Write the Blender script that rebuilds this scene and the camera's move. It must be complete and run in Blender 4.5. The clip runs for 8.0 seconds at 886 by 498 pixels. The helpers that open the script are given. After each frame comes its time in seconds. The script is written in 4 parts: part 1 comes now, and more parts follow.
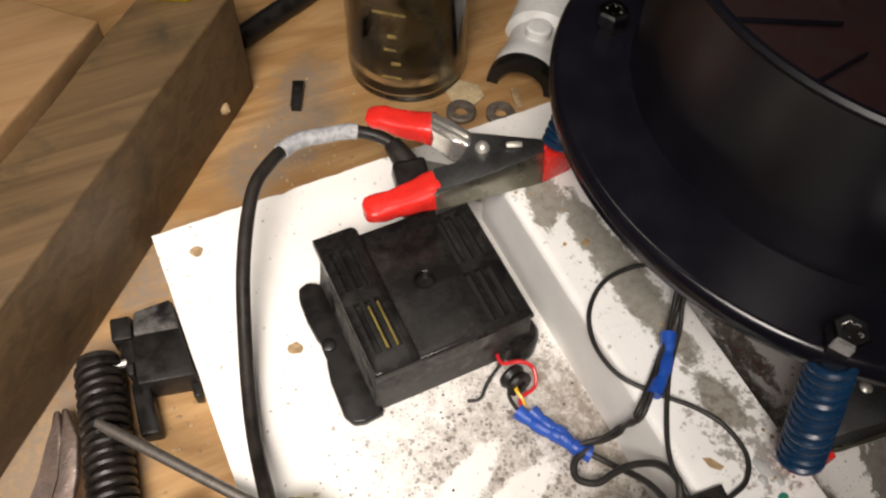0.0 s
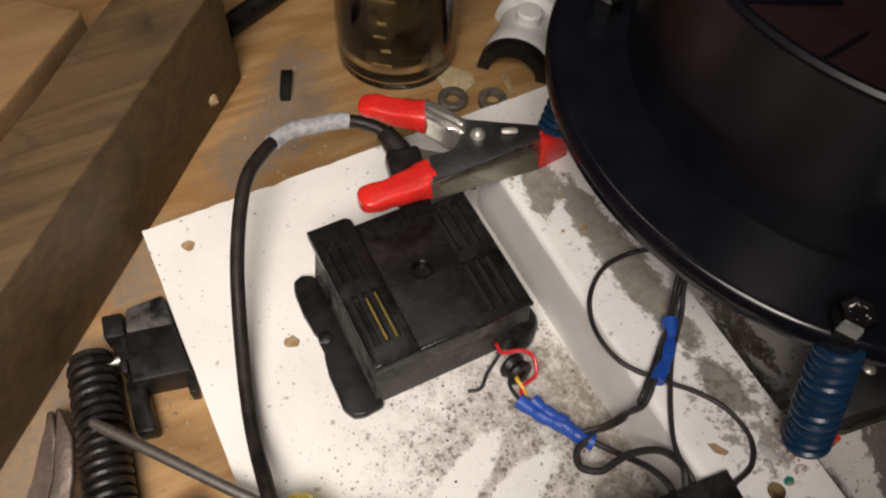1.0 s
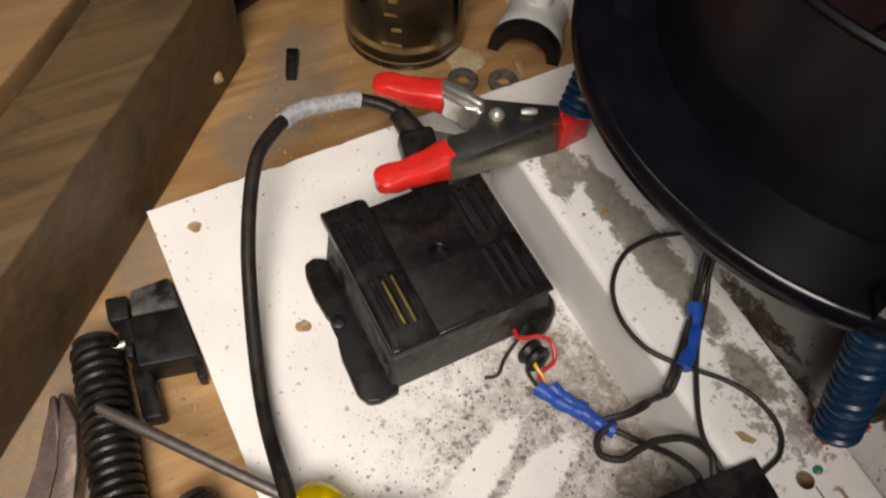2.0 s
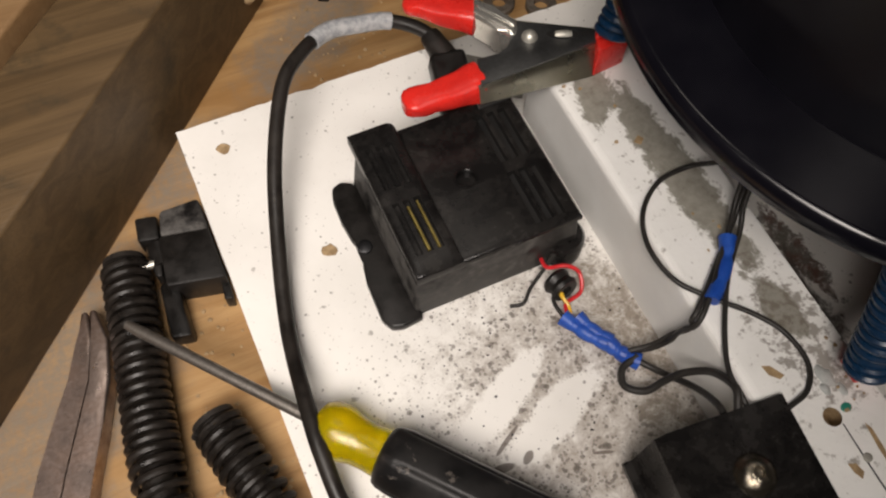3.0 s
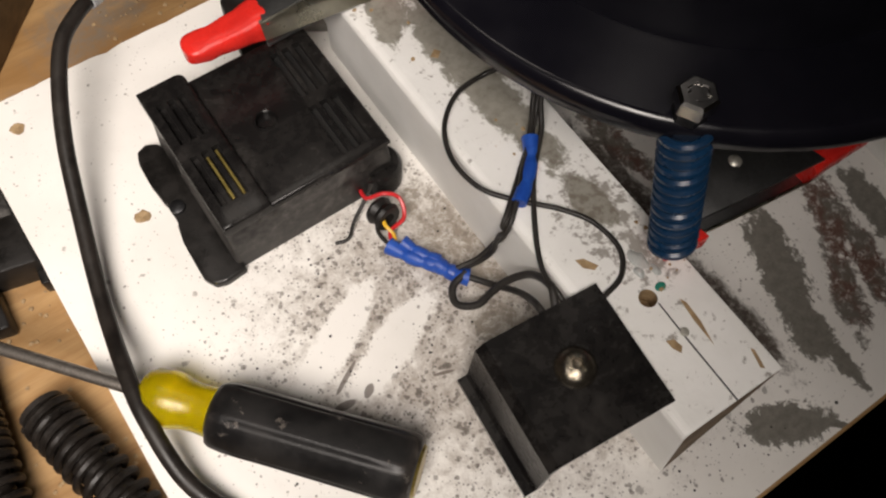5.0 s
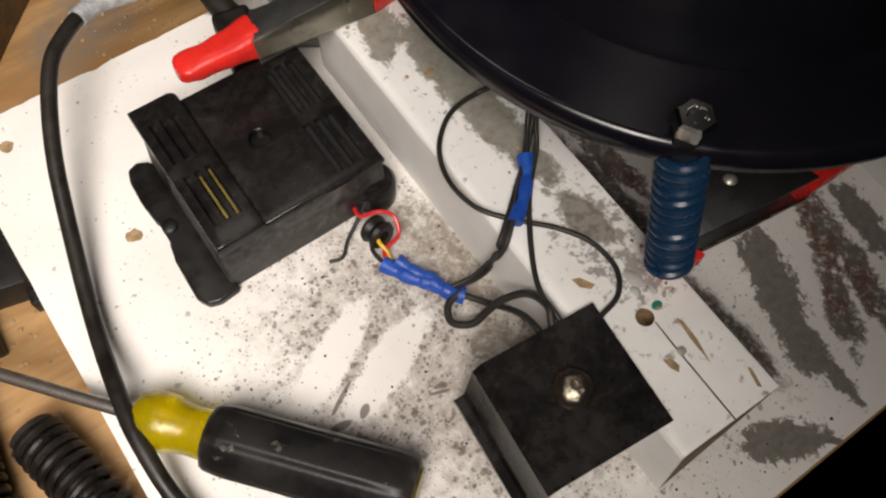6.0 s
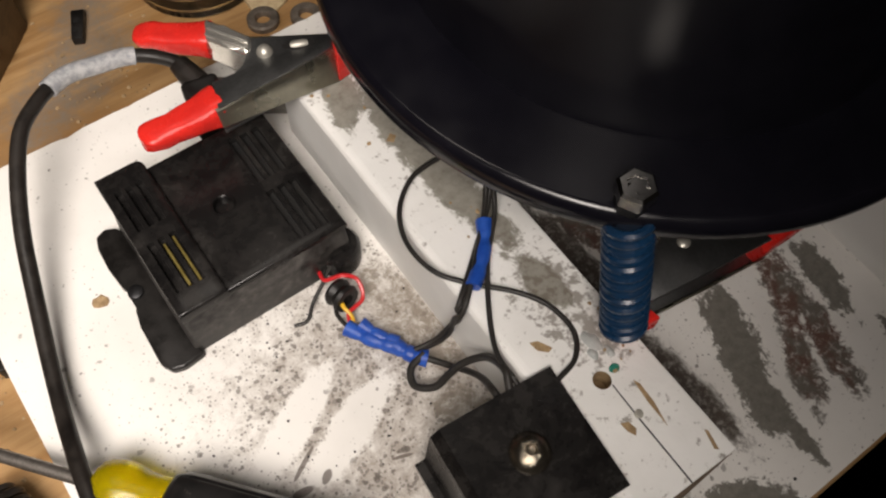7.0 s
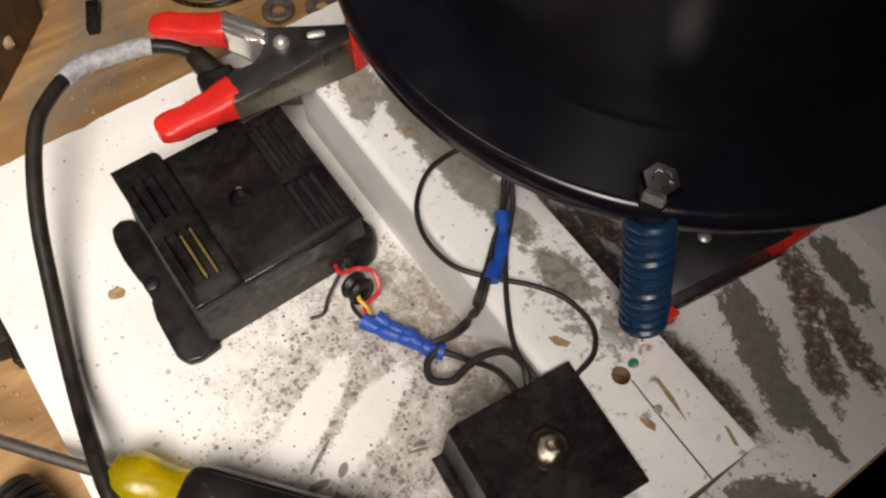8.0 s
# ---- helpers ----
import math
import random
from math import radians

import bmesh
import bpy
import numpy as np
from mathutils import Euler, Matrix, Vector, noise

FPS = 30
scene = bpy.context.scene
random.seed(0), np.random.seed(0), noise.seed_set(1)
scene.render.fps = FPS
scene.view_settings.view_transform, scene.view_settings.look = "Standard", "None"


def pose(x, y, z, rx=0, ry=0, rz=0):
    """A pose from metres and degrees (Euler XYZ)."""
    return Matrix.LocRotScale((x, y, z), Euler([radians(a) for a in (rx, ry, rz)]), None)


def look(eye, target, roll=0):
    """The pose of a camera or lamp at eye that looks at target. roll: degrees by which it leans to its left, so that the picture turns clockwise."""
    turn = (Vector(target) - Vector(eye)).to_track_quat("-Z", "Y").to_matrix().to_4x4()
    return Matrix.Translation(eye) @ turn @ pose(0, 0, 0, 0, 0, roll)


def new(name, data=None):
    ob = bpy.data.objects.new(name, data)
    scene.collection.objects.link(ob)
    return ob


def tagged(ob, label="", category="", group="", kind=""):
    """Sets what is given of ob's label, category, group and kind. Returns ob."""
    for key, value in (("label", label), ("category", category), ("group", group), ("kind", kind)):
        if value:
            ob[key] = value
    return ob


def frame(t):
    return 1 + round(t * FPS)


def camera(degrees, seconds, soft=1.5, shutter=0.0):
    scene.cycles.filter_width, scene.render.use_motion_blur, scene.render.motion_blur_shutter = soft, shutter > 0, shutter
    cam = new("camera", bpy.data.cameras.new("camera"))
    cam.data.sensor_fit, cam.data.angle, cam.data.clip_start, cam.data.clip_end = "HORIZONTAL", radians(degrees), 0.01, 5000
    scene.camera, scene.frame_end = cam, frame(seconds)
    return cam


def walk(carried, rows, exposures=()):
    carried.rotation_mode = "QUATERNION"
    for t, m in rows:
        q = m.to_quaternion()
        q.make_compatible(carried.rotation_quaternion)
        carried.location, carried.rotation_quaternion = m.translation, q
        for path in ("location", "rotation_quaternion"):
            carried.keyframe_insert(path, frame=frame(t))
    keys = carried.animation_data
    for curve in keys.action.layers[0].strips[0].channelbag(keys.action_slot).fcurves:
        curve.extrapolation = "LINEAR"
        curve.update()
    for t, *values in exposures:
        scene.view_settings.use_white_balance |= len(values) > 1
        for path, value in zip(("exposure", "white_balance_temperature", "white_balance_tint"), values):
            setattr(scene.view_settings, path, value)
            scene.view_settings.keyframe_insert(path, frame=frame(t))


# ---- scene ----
cam = camera(55.4, 8.0, soft=2.2, shutter=0.5)
walk(cam, [
    (0, pose(-0.0203, -0.1597, 0.3021, 33.71, -1.68, -25.22)),
    (0.5, pose(-0.0227, -0.1599, 0.3024, 32.97, -1.82, -26.42)),
    (1, pose(-0.0228, -0.1554, 0.2988, 32.93, -1.84, -26.71)),
    (2.3, look((-0.035, -0.147, 0.287), (0.529, 0.726, -1.422), 6.9)),
    (2.5, pose(-0.0328, -0.1497, 0.2853, 29.43, -1.94, -25.96)),
    (3, pose(-0.0283, -0.1507, 0.2849, 27.75, -1.27, -24.49)),
    (3.5, pose(-0.0228, -0.1498, 0.2889, 28.66, -1.28, -25.75)),
    (4, pose(-0.0159, -0.1566, 0.285, 28.53, -2.01, -27.75)),
    (4.2, look((-0.011, -0.172, 0.272), (0.533, 0.601, -1.490), 5.9)),
    (4.5, pose(0.0024, -0.1724, 0.27, 24.82, -2.84, -33.79)),
    (5, pose(0.0062, -0.1744, 0.2758, 24.88, -1.06, -34.61)),
    (6.3, look((0.006, -0.168, 0.277), (0.554, 0.496, -1.528), 4.4)),
    (6.5, pose(0.0124, -0.1704, 0.2787, 26.57, -1.39, -35.64)),
    (7, pose(0.0182, -0.1733, 0.2822, 28.53, -1.63, -35.9)),
    (7.5, pose(0.0219, -0.1753, 0.2825, 27.93, -1.32, -35.41)),
    (8, pose(0.0166, -0.1703, 0.2808, 27.91, -1.27, -35.39)),
], exposures=[(0.0, 0.10), (0.5, -0.2), (1.0, -0.4), (2.5, -0.42), (4.0, -0.38), (5.0, -0.24), (8.0, -0.18)])

# ---- light: one warm work lamp up behind the timbers, in a closed workshop ----
world = bpy.data.worlds.new("workshop_air")
scene.world = world
world.use_nodes = True
world.node_tree.nodes["Background"].inputs[0].default_value = (0.9, 0.8, 0.65, 1)
world.node_tree.nodes["Background"].inputs[1].default_value = 0.02


def lamp(name, eye, target, size, watts, colour, spread=180):
    data = bpy.data.lights.new(name, "AREA")
    data.shape, data.size, data.energy, data.color = "DISK", size, watts, colour
    data.spread = radians(spread)
    ob = new(name, data)
    ob.matrix_world = look(eye, target)
    return ob


lamp("work_lamp", (-0.20, -0.27, 0.53), (-0.062, 0.040, 0), 0.36, 1.18, (1.0, 0.905, 0.835), 60)
lamp("ceiling_lamp", (0.25, 0.7, 2.2), (0.05, -0.05, 0), 0.5, 3.0, (1.0, 0.90, 0.80))

MM = 0.001


# ---- materials ----
class Nodes:
    """A small wrapper to write node materials in a few lines."""

    def __init__(self, name):
        self.mat = bpy.data.materials.new(name)
        self.mat.use_nodes = True
        self.tree = self.mat.node_tree
        self.bsdf = self.tree.nodes["Principled BSDF"]
        self.coord = self.tree.nodes.new("ShaderNodeTexCoord").outputs["Object"]

    def put(self, socket, value):
        if isinstance(value, bpy.types.NodeSocket):
            self.tree.links.new(value, socket)
        elif isinstance(value, (tuple, list)) and len(value) == 3 and socket.type == "RGBA":
            socket.default_value = (*value, 1)
        else:
            socket.default_value = value

    def map(self, scale=(1, 1, 1), rot=(0, 0, 0), loc=(0, 0, 0), kind="POINT", source=None):
        n = self.tree.nodes.new("ShaderNodeMapping")
        n.vector_type = kind
        self.put(n.inputs["Vector"], source or self.coord)
        n.inputs["Location"].default_value, n.inputs["Rotation"].default_value, n.inputs["Scale"].default_value = loc, rot, scale
        return n.outputs[0]

    def noise(self, scale, detail=4, rough=0.55, vector=None, distort=0.0):
        n = self.tree.nodes.new("ShaderNodeTexNoise")
        self.put(n.inputs["Vector"], vector or self.coord)
        n.inputs["Scale"].default_value, n.inputs["Detail"].default_value = scale, detail
        n.inputs["Roughness"].default_value, n.inputs["Distortion"].default_value = rough, distort
        return n.outputs[0]

    def cells(self, scale, vector=None, randomness=1.0):
        n = self.tree.nodes.new("ShaderNodeTexVoronoi")
        self.put(n.inputs["Vector"], vector or self.coord)
        n.inputs["Scale"].default_value, n.inputs["Randomness"].default_value = scale, randomness
        return n.outputs["Distance"]

    def ramp(self, value, lo, hi, a=0.0, b=1.0):
        n = self.tree.nodes.new("ShaderNodeMapRange")
        n.interpolation_type = "SMOOTHSTEP"
        self.put(n.inputs[0], value)
        for k, v in enumerate((lo, hi, a, b)):
            self.put(n.inputs[k + 1], v)
        return n.outputs[0]

    def math(self, op, a, b=0.0):
        n = self.tree.nodes.new("ShaderNodeMath")
        n.operation = op
        self.put(n.inputs[0], a)
        self.put(n.inputs[1], b)
        return n.outputs[0]

    def mix(self, factor, a, b):
        n = self.tree.nodes.new("ShaderNodeMix")
        n.data_type = "RGBA"
        self.put(n.inputs["Factor"], factor)
        self.put(n.inputs[6], a)
        self.put(n.inputs[7], b)
        return n.outputs[2]

    def axis(self, k, source=None):
        n = self.tree.nodes.new("ShaderNodeSeparateXYZ")
        self.put(n.inputs[0], source or self.coord)
        return n.outputs[k]

    def ellipse(self, x, y, long, wide, degrees):
        """1 inside an ellipse (mm) with its long axis at that angle, fading out round its edge."""
        v = self.map(scale=(long * MM, wide * MM, 1000), rot=(0, 0, radians(degrees)), loc=(x * MM, y * MM, 0), kind="TEXTURE")
        n = self.tree.nodes.new("ShaderNodeVectorMath")
        n.operation = "LENGTH"
        self.put(n.inputs[0], v)
        return n.outputs["Value"]

    def done(self, colour, rough=0.5, metal=0.0, bump=None, strength=0.2, distance=0.0006, **more):
        self.put(self.bsdf.inputs["Base Color"], colour)
        self.put(self.bsdf.inputs["Roughness"], rough)
        self.put(self.bsdf.inputs["Metallic"], metal)
        for key, value in more.items():
            self.put(self.bsdf.inputs[key.replace("_", " ")], value)
        if bump is not None:
            n = self.tree.nodes.new("ShaderNodeBump")
            n.inputs["Strength"].default_value, n.inputs["Distance"].default_value = strength, distance
            self.put(n.inputs["Height"], bump)
            self.tree.links.new(n.outputs[0], self.bsdf.inputs["Normal"])
        return self.mat


def plain(name, a, b, rough=0.5, metal=0.0, scale=120.0, bump=0.15, rough_to=None, distance=0.0003, **more):
    """Two tones mottled at two scales, with fine relief and uneven gloss."""
    n = Nodes(name)
    coarse, fine = n.noise(scale, 5), n.noise(scale * 7, 3)
    tone = n.math("ADD", n.math("MULTIPLY", coarse, 0.7), n.math("MULTIPLY", fine, 0.3))
    gloss = n.ramp(coarse, 0.3, 0.7, rough, rough if rough_to is None else rough_to)
    return n.done(n.mix(n.ramp(tone, 0.35, 0.65), a, b), gloss, metal, fine, bump, distance, **more)


def wood(name, dark, light, angle, stain=(0.05, 0.04, 0.03), stained=0.3, grain=1.0, rough=0.6):
    n = Nodes(name)
    along = n.map(scale=(9 * grain, 130 * grain, 130 * grain), rot=(0, 0, radians(-angle)))
    rings = n.noise(1.0, 6, 0.6, along, 1.2)
    fibres = n.noise(1.0, 3, 0.6, n.map(scale=(40, 900, 900), rot=(0, 0, radians(-angle))))
    c = n.mix(n.ramp(rings, 0.32, 0.68), dark, light)
    c = n.mix(n.math("MULTIPLY", n.ramp(fibres, 0.45, 0.75), 0.35), c, dark)
    dirt_shade = n.ramp(n.noise(26, 7, 0.68), 0.50, 0.72)
    c = n.mix(n.math("MULTIPLY", dirt_shade, stained), c, stain)
    return n.done(c, rough, 0, n.math("ADD", rings, fibres), 0.25, 0.0006)


def board_paint():
    n = Nodes("white_melamine_grimy")
    big, mid, fine, grit = n.noise(22, 5), n.noise(95, 6, 0.65), n.noise(600, 3), n.noise(330, 6, 0.75)
    torn = n.noise(1.0, 7, 0.72, n.map(scale=(210, 120, 100), rot=(0, 0, radians(20))), 0.8)

    def blots(shapes, jitter, lo, hi):
        """1 inside any of the ragged ellipses."""
        near = 9.0
        for shape in shapes:
            near = n.math("MINIMUM", n.ellipse(*shape), near)
        ragged = n.math("ADD", near, n.math("MULTIPLY", n.math("SUBTRACT", n.math("ADD", n.math("ADD", n.math("MULTIPLY", mid, 0.30), n.math("MULTIPLY", torn, 0.40)), n.math("MULTIPLY", grit, 0.30)), 0.5), jitter))
        return n.ramp(ragged, lo, hi, 1.0, 0.0)

    white = n.mix(n.ramp(big, 0.35, 0.7), (0.82, 0.80, 0.76), (0.74, 0.72, 0.68))
    # dirt gathers in the corner between box, rail and bracket; two swipes are wiped clean
    zone = n.ramp(n.ellipse(78, -104, 128, 96, -45), 0.25, 1.08, 1.0, 0.0)
    wiped = blots([(33, -80, 21, 6.0, 30), (47.5, -92, 21, 6.4, 22)], 2.0, 0.70, 1.30)
    zone = n.math("MULTIPLY", zone, n.math("SUBTRACT", 1.0, wiped))
    mottle = n.noise(210, 8, 0.82, distort=0.5)
    film = n.math("MULTIPLY", n.ramp(n.math("ADD", n.math("ADD", n.math("MULTIPLY", mid, 0.35), n.math("MULTIPLY", mottle, 0.65)), n.math("MULTIPLY", zone, 0.34)), 0.64, 0.94), n.ramp(zone, 0.0, 0.35))
    c = n.mix(n.math("MULTIPLY", film, 0.85), white, (0.285, 0.24, 0.20))
    # loose specks in three sizes
    for scale, size, weight in ((320, 0.26, 0.66), (640, 0.34, 0.60), (190, 0.18, 0.64), (95, 0.085, 0.55)):
        seed = n.map(loc=(scale * 0.013, scale * 0.007, 0))
        bent = n.math("ADD", n.cells(scale, seed), n.math("MULTIPLY", n.math("SUBTRACT", n.math("ADD", n.math("MULTIPLY", grit, 0.5), n.math("MULTIPLY", torn, 0.5)), 0.5), 0.9))
        limit = n.math("MULTIPLY", zone, n.ramp(mid, 0.36, 0.62, 0.25, 1.0))
        spot = n.ramp(n.math("SUBTRACT", bent, n.math("MULTIPLY", limit, size)), 0.04, 0.09, 1.0, 0.0)
        c = n.mix(n.math("MULTIPLY", spot, weight), c, (0.115, 0.098, 0.082))
    c = n.mix(n.math("MULTIPLY", blots([(24, -101, 4.5, 1.6, -10), (33, -101, 3, 1.6, 40), (57, -110, 4.5, 0.7, -20), (29, -93, 8, 0.9, 30)], 1.4, 0.75, 1.0), 0.8), c, (0.10, 0.075, 0.06))
    # bare grey-brown strip beside the rail
    bare = n.math("MULTIPLY", blots([(88, -66, 36, 9, -84), (84, -108, 16, 8, -70)], 3.0, 0.70, 1.20), n.ramp(mottle, 0.38, 0.60, 0.25, 0.9))
    c = n.mix(bare, c, n.mix(grit, (0.30, 0.26, 0.21), (0.20, 0.17, 0.135)))
    # worn paint right of the rail: broad bands of bare grey and rust brown
    grey = blots([(180, -144, 27, 8.8, 68), (171, -168, 15, 8.4, 80), (172.6, -185, 12, 3.2, 88), (226, -145.6, 18, 6.6, 78), (141, -188.6, 16, 7.4, -28), (152, -195.3, 9, 1.8, -43), (205, -95, 30, 9, 70), (228, -185, 16, 4, 75)], 4.2, 0.82, 1.04)
    # the last brown ellipse is shade under the dish, painted on the board
    rust_shade = blots([(209, -141, 21, 7.2, 66), (193, -166, 16, 6.2, 64), (208, -162, 23, 6.4, 72), (163.5, -73, 23, 5.6, -86)], 4.6, 0.80, 1.10)
    # dirt beside the rail; the last two ellipses paint the dish's cast shade
    dirt_shade = blots([(153, -146, 30, 6.0, -86), (143, -120, 22, 7, -86), (148, -85, 34, 14, -86)], 3.4, 0.70, 1.2)
    c = n.mix(n.math("MULTIPLY", grey, 0.95), c, n.mix(n.ramp(grit, 0.3, 0.7), (0.19, 0.178, 0.152), (0.105, 0.098, 0.08)))
    c = n.mix(n.math("MULTIPLY", rust_shade, n.ramp(grit, 0.35, 0.5, 0.5, 1.0)), c, n.mix(n.ramp(mid, 0.42, 0.6), (0.15, 0.135, 0.115), (0.13, 0.07, 0.052)))
    c = n.mix(n.math("MULTIPLY", dirt_shade, n.ramp(grit, 0.3, 0.55, 0.6, 1.0)), c, (0.075, 0.06, 0.048))
    return n.done(c, n.ramp(mid, 0.3, 0.7, 0.35, 0.6), 0, n.math("ADD", grit, mid), 0.15, 0.0004)


def rail_paint():
    n = Nodes("rail_worn_white_paint")
    z = n.axis(2)
    mid, fine, big, grit = n.noise(110, 6, 0.66), n.noise(520, 3), n.noise(30, 4), n.noise(260, 6, 0.72)
    white = n.mix(n.ramp(big, 0.35, 0.7), (0.85, 0.845, 0.82), (0.77, 0.765, 0.735))
    up = n.ramp(z, 0.0360, 0.0367)
    rag = n.math("ADD", n.math("MULTIPLY", mid, 0.8), n.math("MULTIPLY", grit, 0.6))
    flake = n.noise(1.0, 7, 0.74, n.map(scale=(190, 120, 100), rot=(0, 0, radians(8))), 0.7)
    rag = n.math("ADD", n.math("MULTIPLY", rag, 0.6), n.math("MULTIPLY", flake, 0.75))
    near = n.math("MINIMUM", n.ellipse(119, -40, 62, 10.5, 93), n.ellipse(109, 4, 22, 9, 70))
    near = n.math("MINIMUM", near, n.ellipse(122, -98, 16, 8, 95))
    bare = n.ramp(n.math("ADD", near, n.math("MULTIPLY", rag, 1.35)), 1.72, 1.90, 1.0, 0.0)
    bare = n.math("MULTIPLY", bare, up)
    c = n.mix(bare, white, n.mix(n.ramp(grit, 0.35, 0.65), (0.30, 0.285, 0.245), (0.22, 0.21, 0.18)))
    dirty = n.ramp(n.ellipse(122, -108, 34, 17, 95), 0.3, 1.15, 1.0, 0.0)
    dirt_shade = n.math("MULTIPLY", n.ramp(n.math("ADD", grit, n.math("MULTIPLY", dirty, 0.12)), 0.58, 0.68), n.math("MULTIPLY", up, 0.75))
    c = n.mix(dirt_shade, c, (0.17, 0.145, 0.115))
    scuff = n.noise(1.0, 5, 0.7, n.map(scale=(330, 60, 100), rot=(0, 0, radians(12))), 0.6)
    tan = n.math("MULTIPLY", n.ramp(scuff, 0.70, 0.74), up)
    c = n.mix(tan, c, (0.38, 0.25, 0.12))
    return n.done(c, 0.5, 0, n.math("ADD", mid, fine), 0.25, 0.0005)


def black_plastic(name, dusty=0.5, rough=0.33, dust_tone=(0.15, 0.138, 0.125)):
    n = Nodes(name)
    z = n.axis(2)
    big, mid, fine = n.noise(48, 6, 0.62, distort=0.8), n.noise(240, 5, 0.65), n.noise(1500, 2)
    dust = n.math("MULTIPLY", n.ramp(n.math("ADD", n.math("MULTIPLY", big, 0.65), n.math("MULTIPLY", mid, 0.35)), 0.38, 0.72), dusty)
    c = n.mix(dust, (0.006, 0.0055, 0.0055), dust_tone)
    c = n.mix(n.math("MULTIPLY", n.ramp(mid, 0.66, 0.72), dusty), c, (0.01, 0.009, 0.009))
    return n.done(c, n.ramp(dust, 0.0, 0.5, rough, 0.75), 0, fine, 0.12, 0.0002, Specular_IOR_Level=0.28)


M_BOARD, M_RAIL = board_paint(), rail_paint()
def bench_wood():
    """Orange plywood with long flame grain, grey plaster dust by the timber and dark dirt."""
    n = Nodes("bench_plywood")
    along = n.map(scale=(7, 42, 42), rot=(0, 0, radians(-20)))
    flame = n.noise(1.0, 6, 0.6, along, 1.6)
    fibres = n.noise(1.0, 3, 0.6, n.map(scale=(45, 800, 800), rot=(0, 0, radians(-20))))
    grit, mid = n.noise(300, 6, 0.75), n.noise(45, 6, 0.66)
    c = n.mix(n.ramp(flame, 0.34, 0.66), (0.27, 0.145, 0.05), (0.40, 0.245, 0.105))
    c = n.mix(n.math("MULTIPLY", n.ramp(fibres, 0.48, 0.75), 0.35), c, (0.20, 0.105, 0.04))
    dusty = 9.0
    for shape in ((-118, -22, 95, 36, 52), (40, 128, 60, 22, 46), (-40, 70, 40, 14, 30)):
        dusty = n.math("MINIMUM", n.ellipse(*shape), dusty)
    dust = n.ramp(n.math("ADD", dusty, n.math("MULTIPLY", n.math("SUBTRACT", mid, 0.5), 2.4)), 0.45, 1.15, 1.0, 0.0)
    c = n.mix(n.math("MULTIPLY", dust, n.ramp(grit, 0.3, 0.65, 0.35, 0.85)), c, n.mix(grit, (0.11, 0.092, 0.070), (0.22, 0.19, 0.155)))
    dark = n.ramp(n.noise(24, 7, 0.7), 0.56, 0.72, 0.0, 0.55)
    c = n.mix(dark, c, (0.13, 0.09, 0.05))
    return n.done(c, n.ramp(mid, 0.3, 0.7, 0.5, 0.72), 0, n.math("ADD", n.math("ADD", flame, fibres), grit), 0.25, 0.0005)


M_BENCH = bench_wood()
M_TIMBER = wood("rough_sawn_timber", (0.074, 0.044, 0.0175), (0.125, 0.077, 0.033), 45.9, (0.030, 0.024, 0.013), 0.85, 0.75)
M_BLOCK = wood("pale_timber_block", (0.20, 0.112, 0.046), (0.27, 0.165, 0.076), 45.9, (0.11, 0.06, 0.035), 0.4, 0.5)
M_CHIP = plain("chipboard_core", (0.40, 0.28, 0.15), (0.24, 0.16, 0.08), 0.8, 0, 300, 0.5)
M_BOX, M_BOXSIDE = black_plastic("black_case_plastic", 0.14, 0.24), black_plastic("dusty_case_plastic", 0.8, 0.42, (0.17, 0.16, 0.148))
# near-black: the shade inside slots and holes, put into the colour
M_SLOT = plain("recess_shade", (0.004, 0.004, 0.004), (0.008, 0.007, 0.006), 0.6)
M_RUBBER = plain("black_rubber", (0.006, 0.0055, 0.005), (0.013, 0.0115, 0.0105), 0.28, 0, 160, 0.3, 0.5, Specular_IOR_Level=0.32)
M_BELLOWS = plain("dusty_bellows_rubber", (0.007, 0.0058, 0.005), (0.018, 0.0145, 0.012), 0.26, 0, 210, 0.5, 0.46, Specular_IOR_Level=0.32)
M_CABLE = plain("black_cable_sheath", (0.010, 0.0085, 0.0075), (0.024, 0.020, 0.017), 0.34, 0, 90, 0.2, 0.52, Specular_IOR_Level=0.32)
M_WIRE = plain("black_wire_insulation", (0.014, 0.013, 0.012), (0.03, 0.027, 0.024), 0.35, 0, 140, 0.1, 0.5, Specular_IOR_Level=0.32)
M_TAPE = plain("white_heat_shrink_label", (0.50, 0.50, 0.50), (0.27, 0.28, 0.30), 0.4, 0, 420, 0.4)
M_RED = plain("red_vinyl_dip", (0.72, 0.028, 0.02), (0.60, 0.02, 0.015), 0.22, 0, 120, 0.3, 0.36)
M_STEEL = plain("zinc_plated_steel", (0.60, 0.585, 0.52), (0.46, 0.445, 0.39), 0.34, 0.65, 130, 0.15, 0.5)
M_DARKSTEEL = plain("dull_grey_steel", (0.27, 0.275, 0.275), (0.19, 0.19, 0.19), 0.30, 0.95, 110, 0.15, 0.45)
M_CHROME = plain("bright_bolt_steel", (0.58, 0.57, 0.55), (0.42, 0.41, 0.39), 0.13, 1.0, 90, 0.05, 0.24)
M_SCREW = plain("yellowed_zinc_screw", (0.50, 0.45, 0.37), (0.30, 0.26, 0.20), 0.12, 0.97, 300, 0.5, 0.24)
# blue-black that stands for the shade between a spring's coils
M_CORE = plain("spring_gap_shade", (0.004, 0.012, 0.028), (0.003, 0.008, 0.018), 0.6)
M_WEB = plain("plated_web_steel", (0.62, 0.60, 0.50), (0.48, 0.465, 0.39), 0.24, 0.95, 40, 0.1, 0.36)
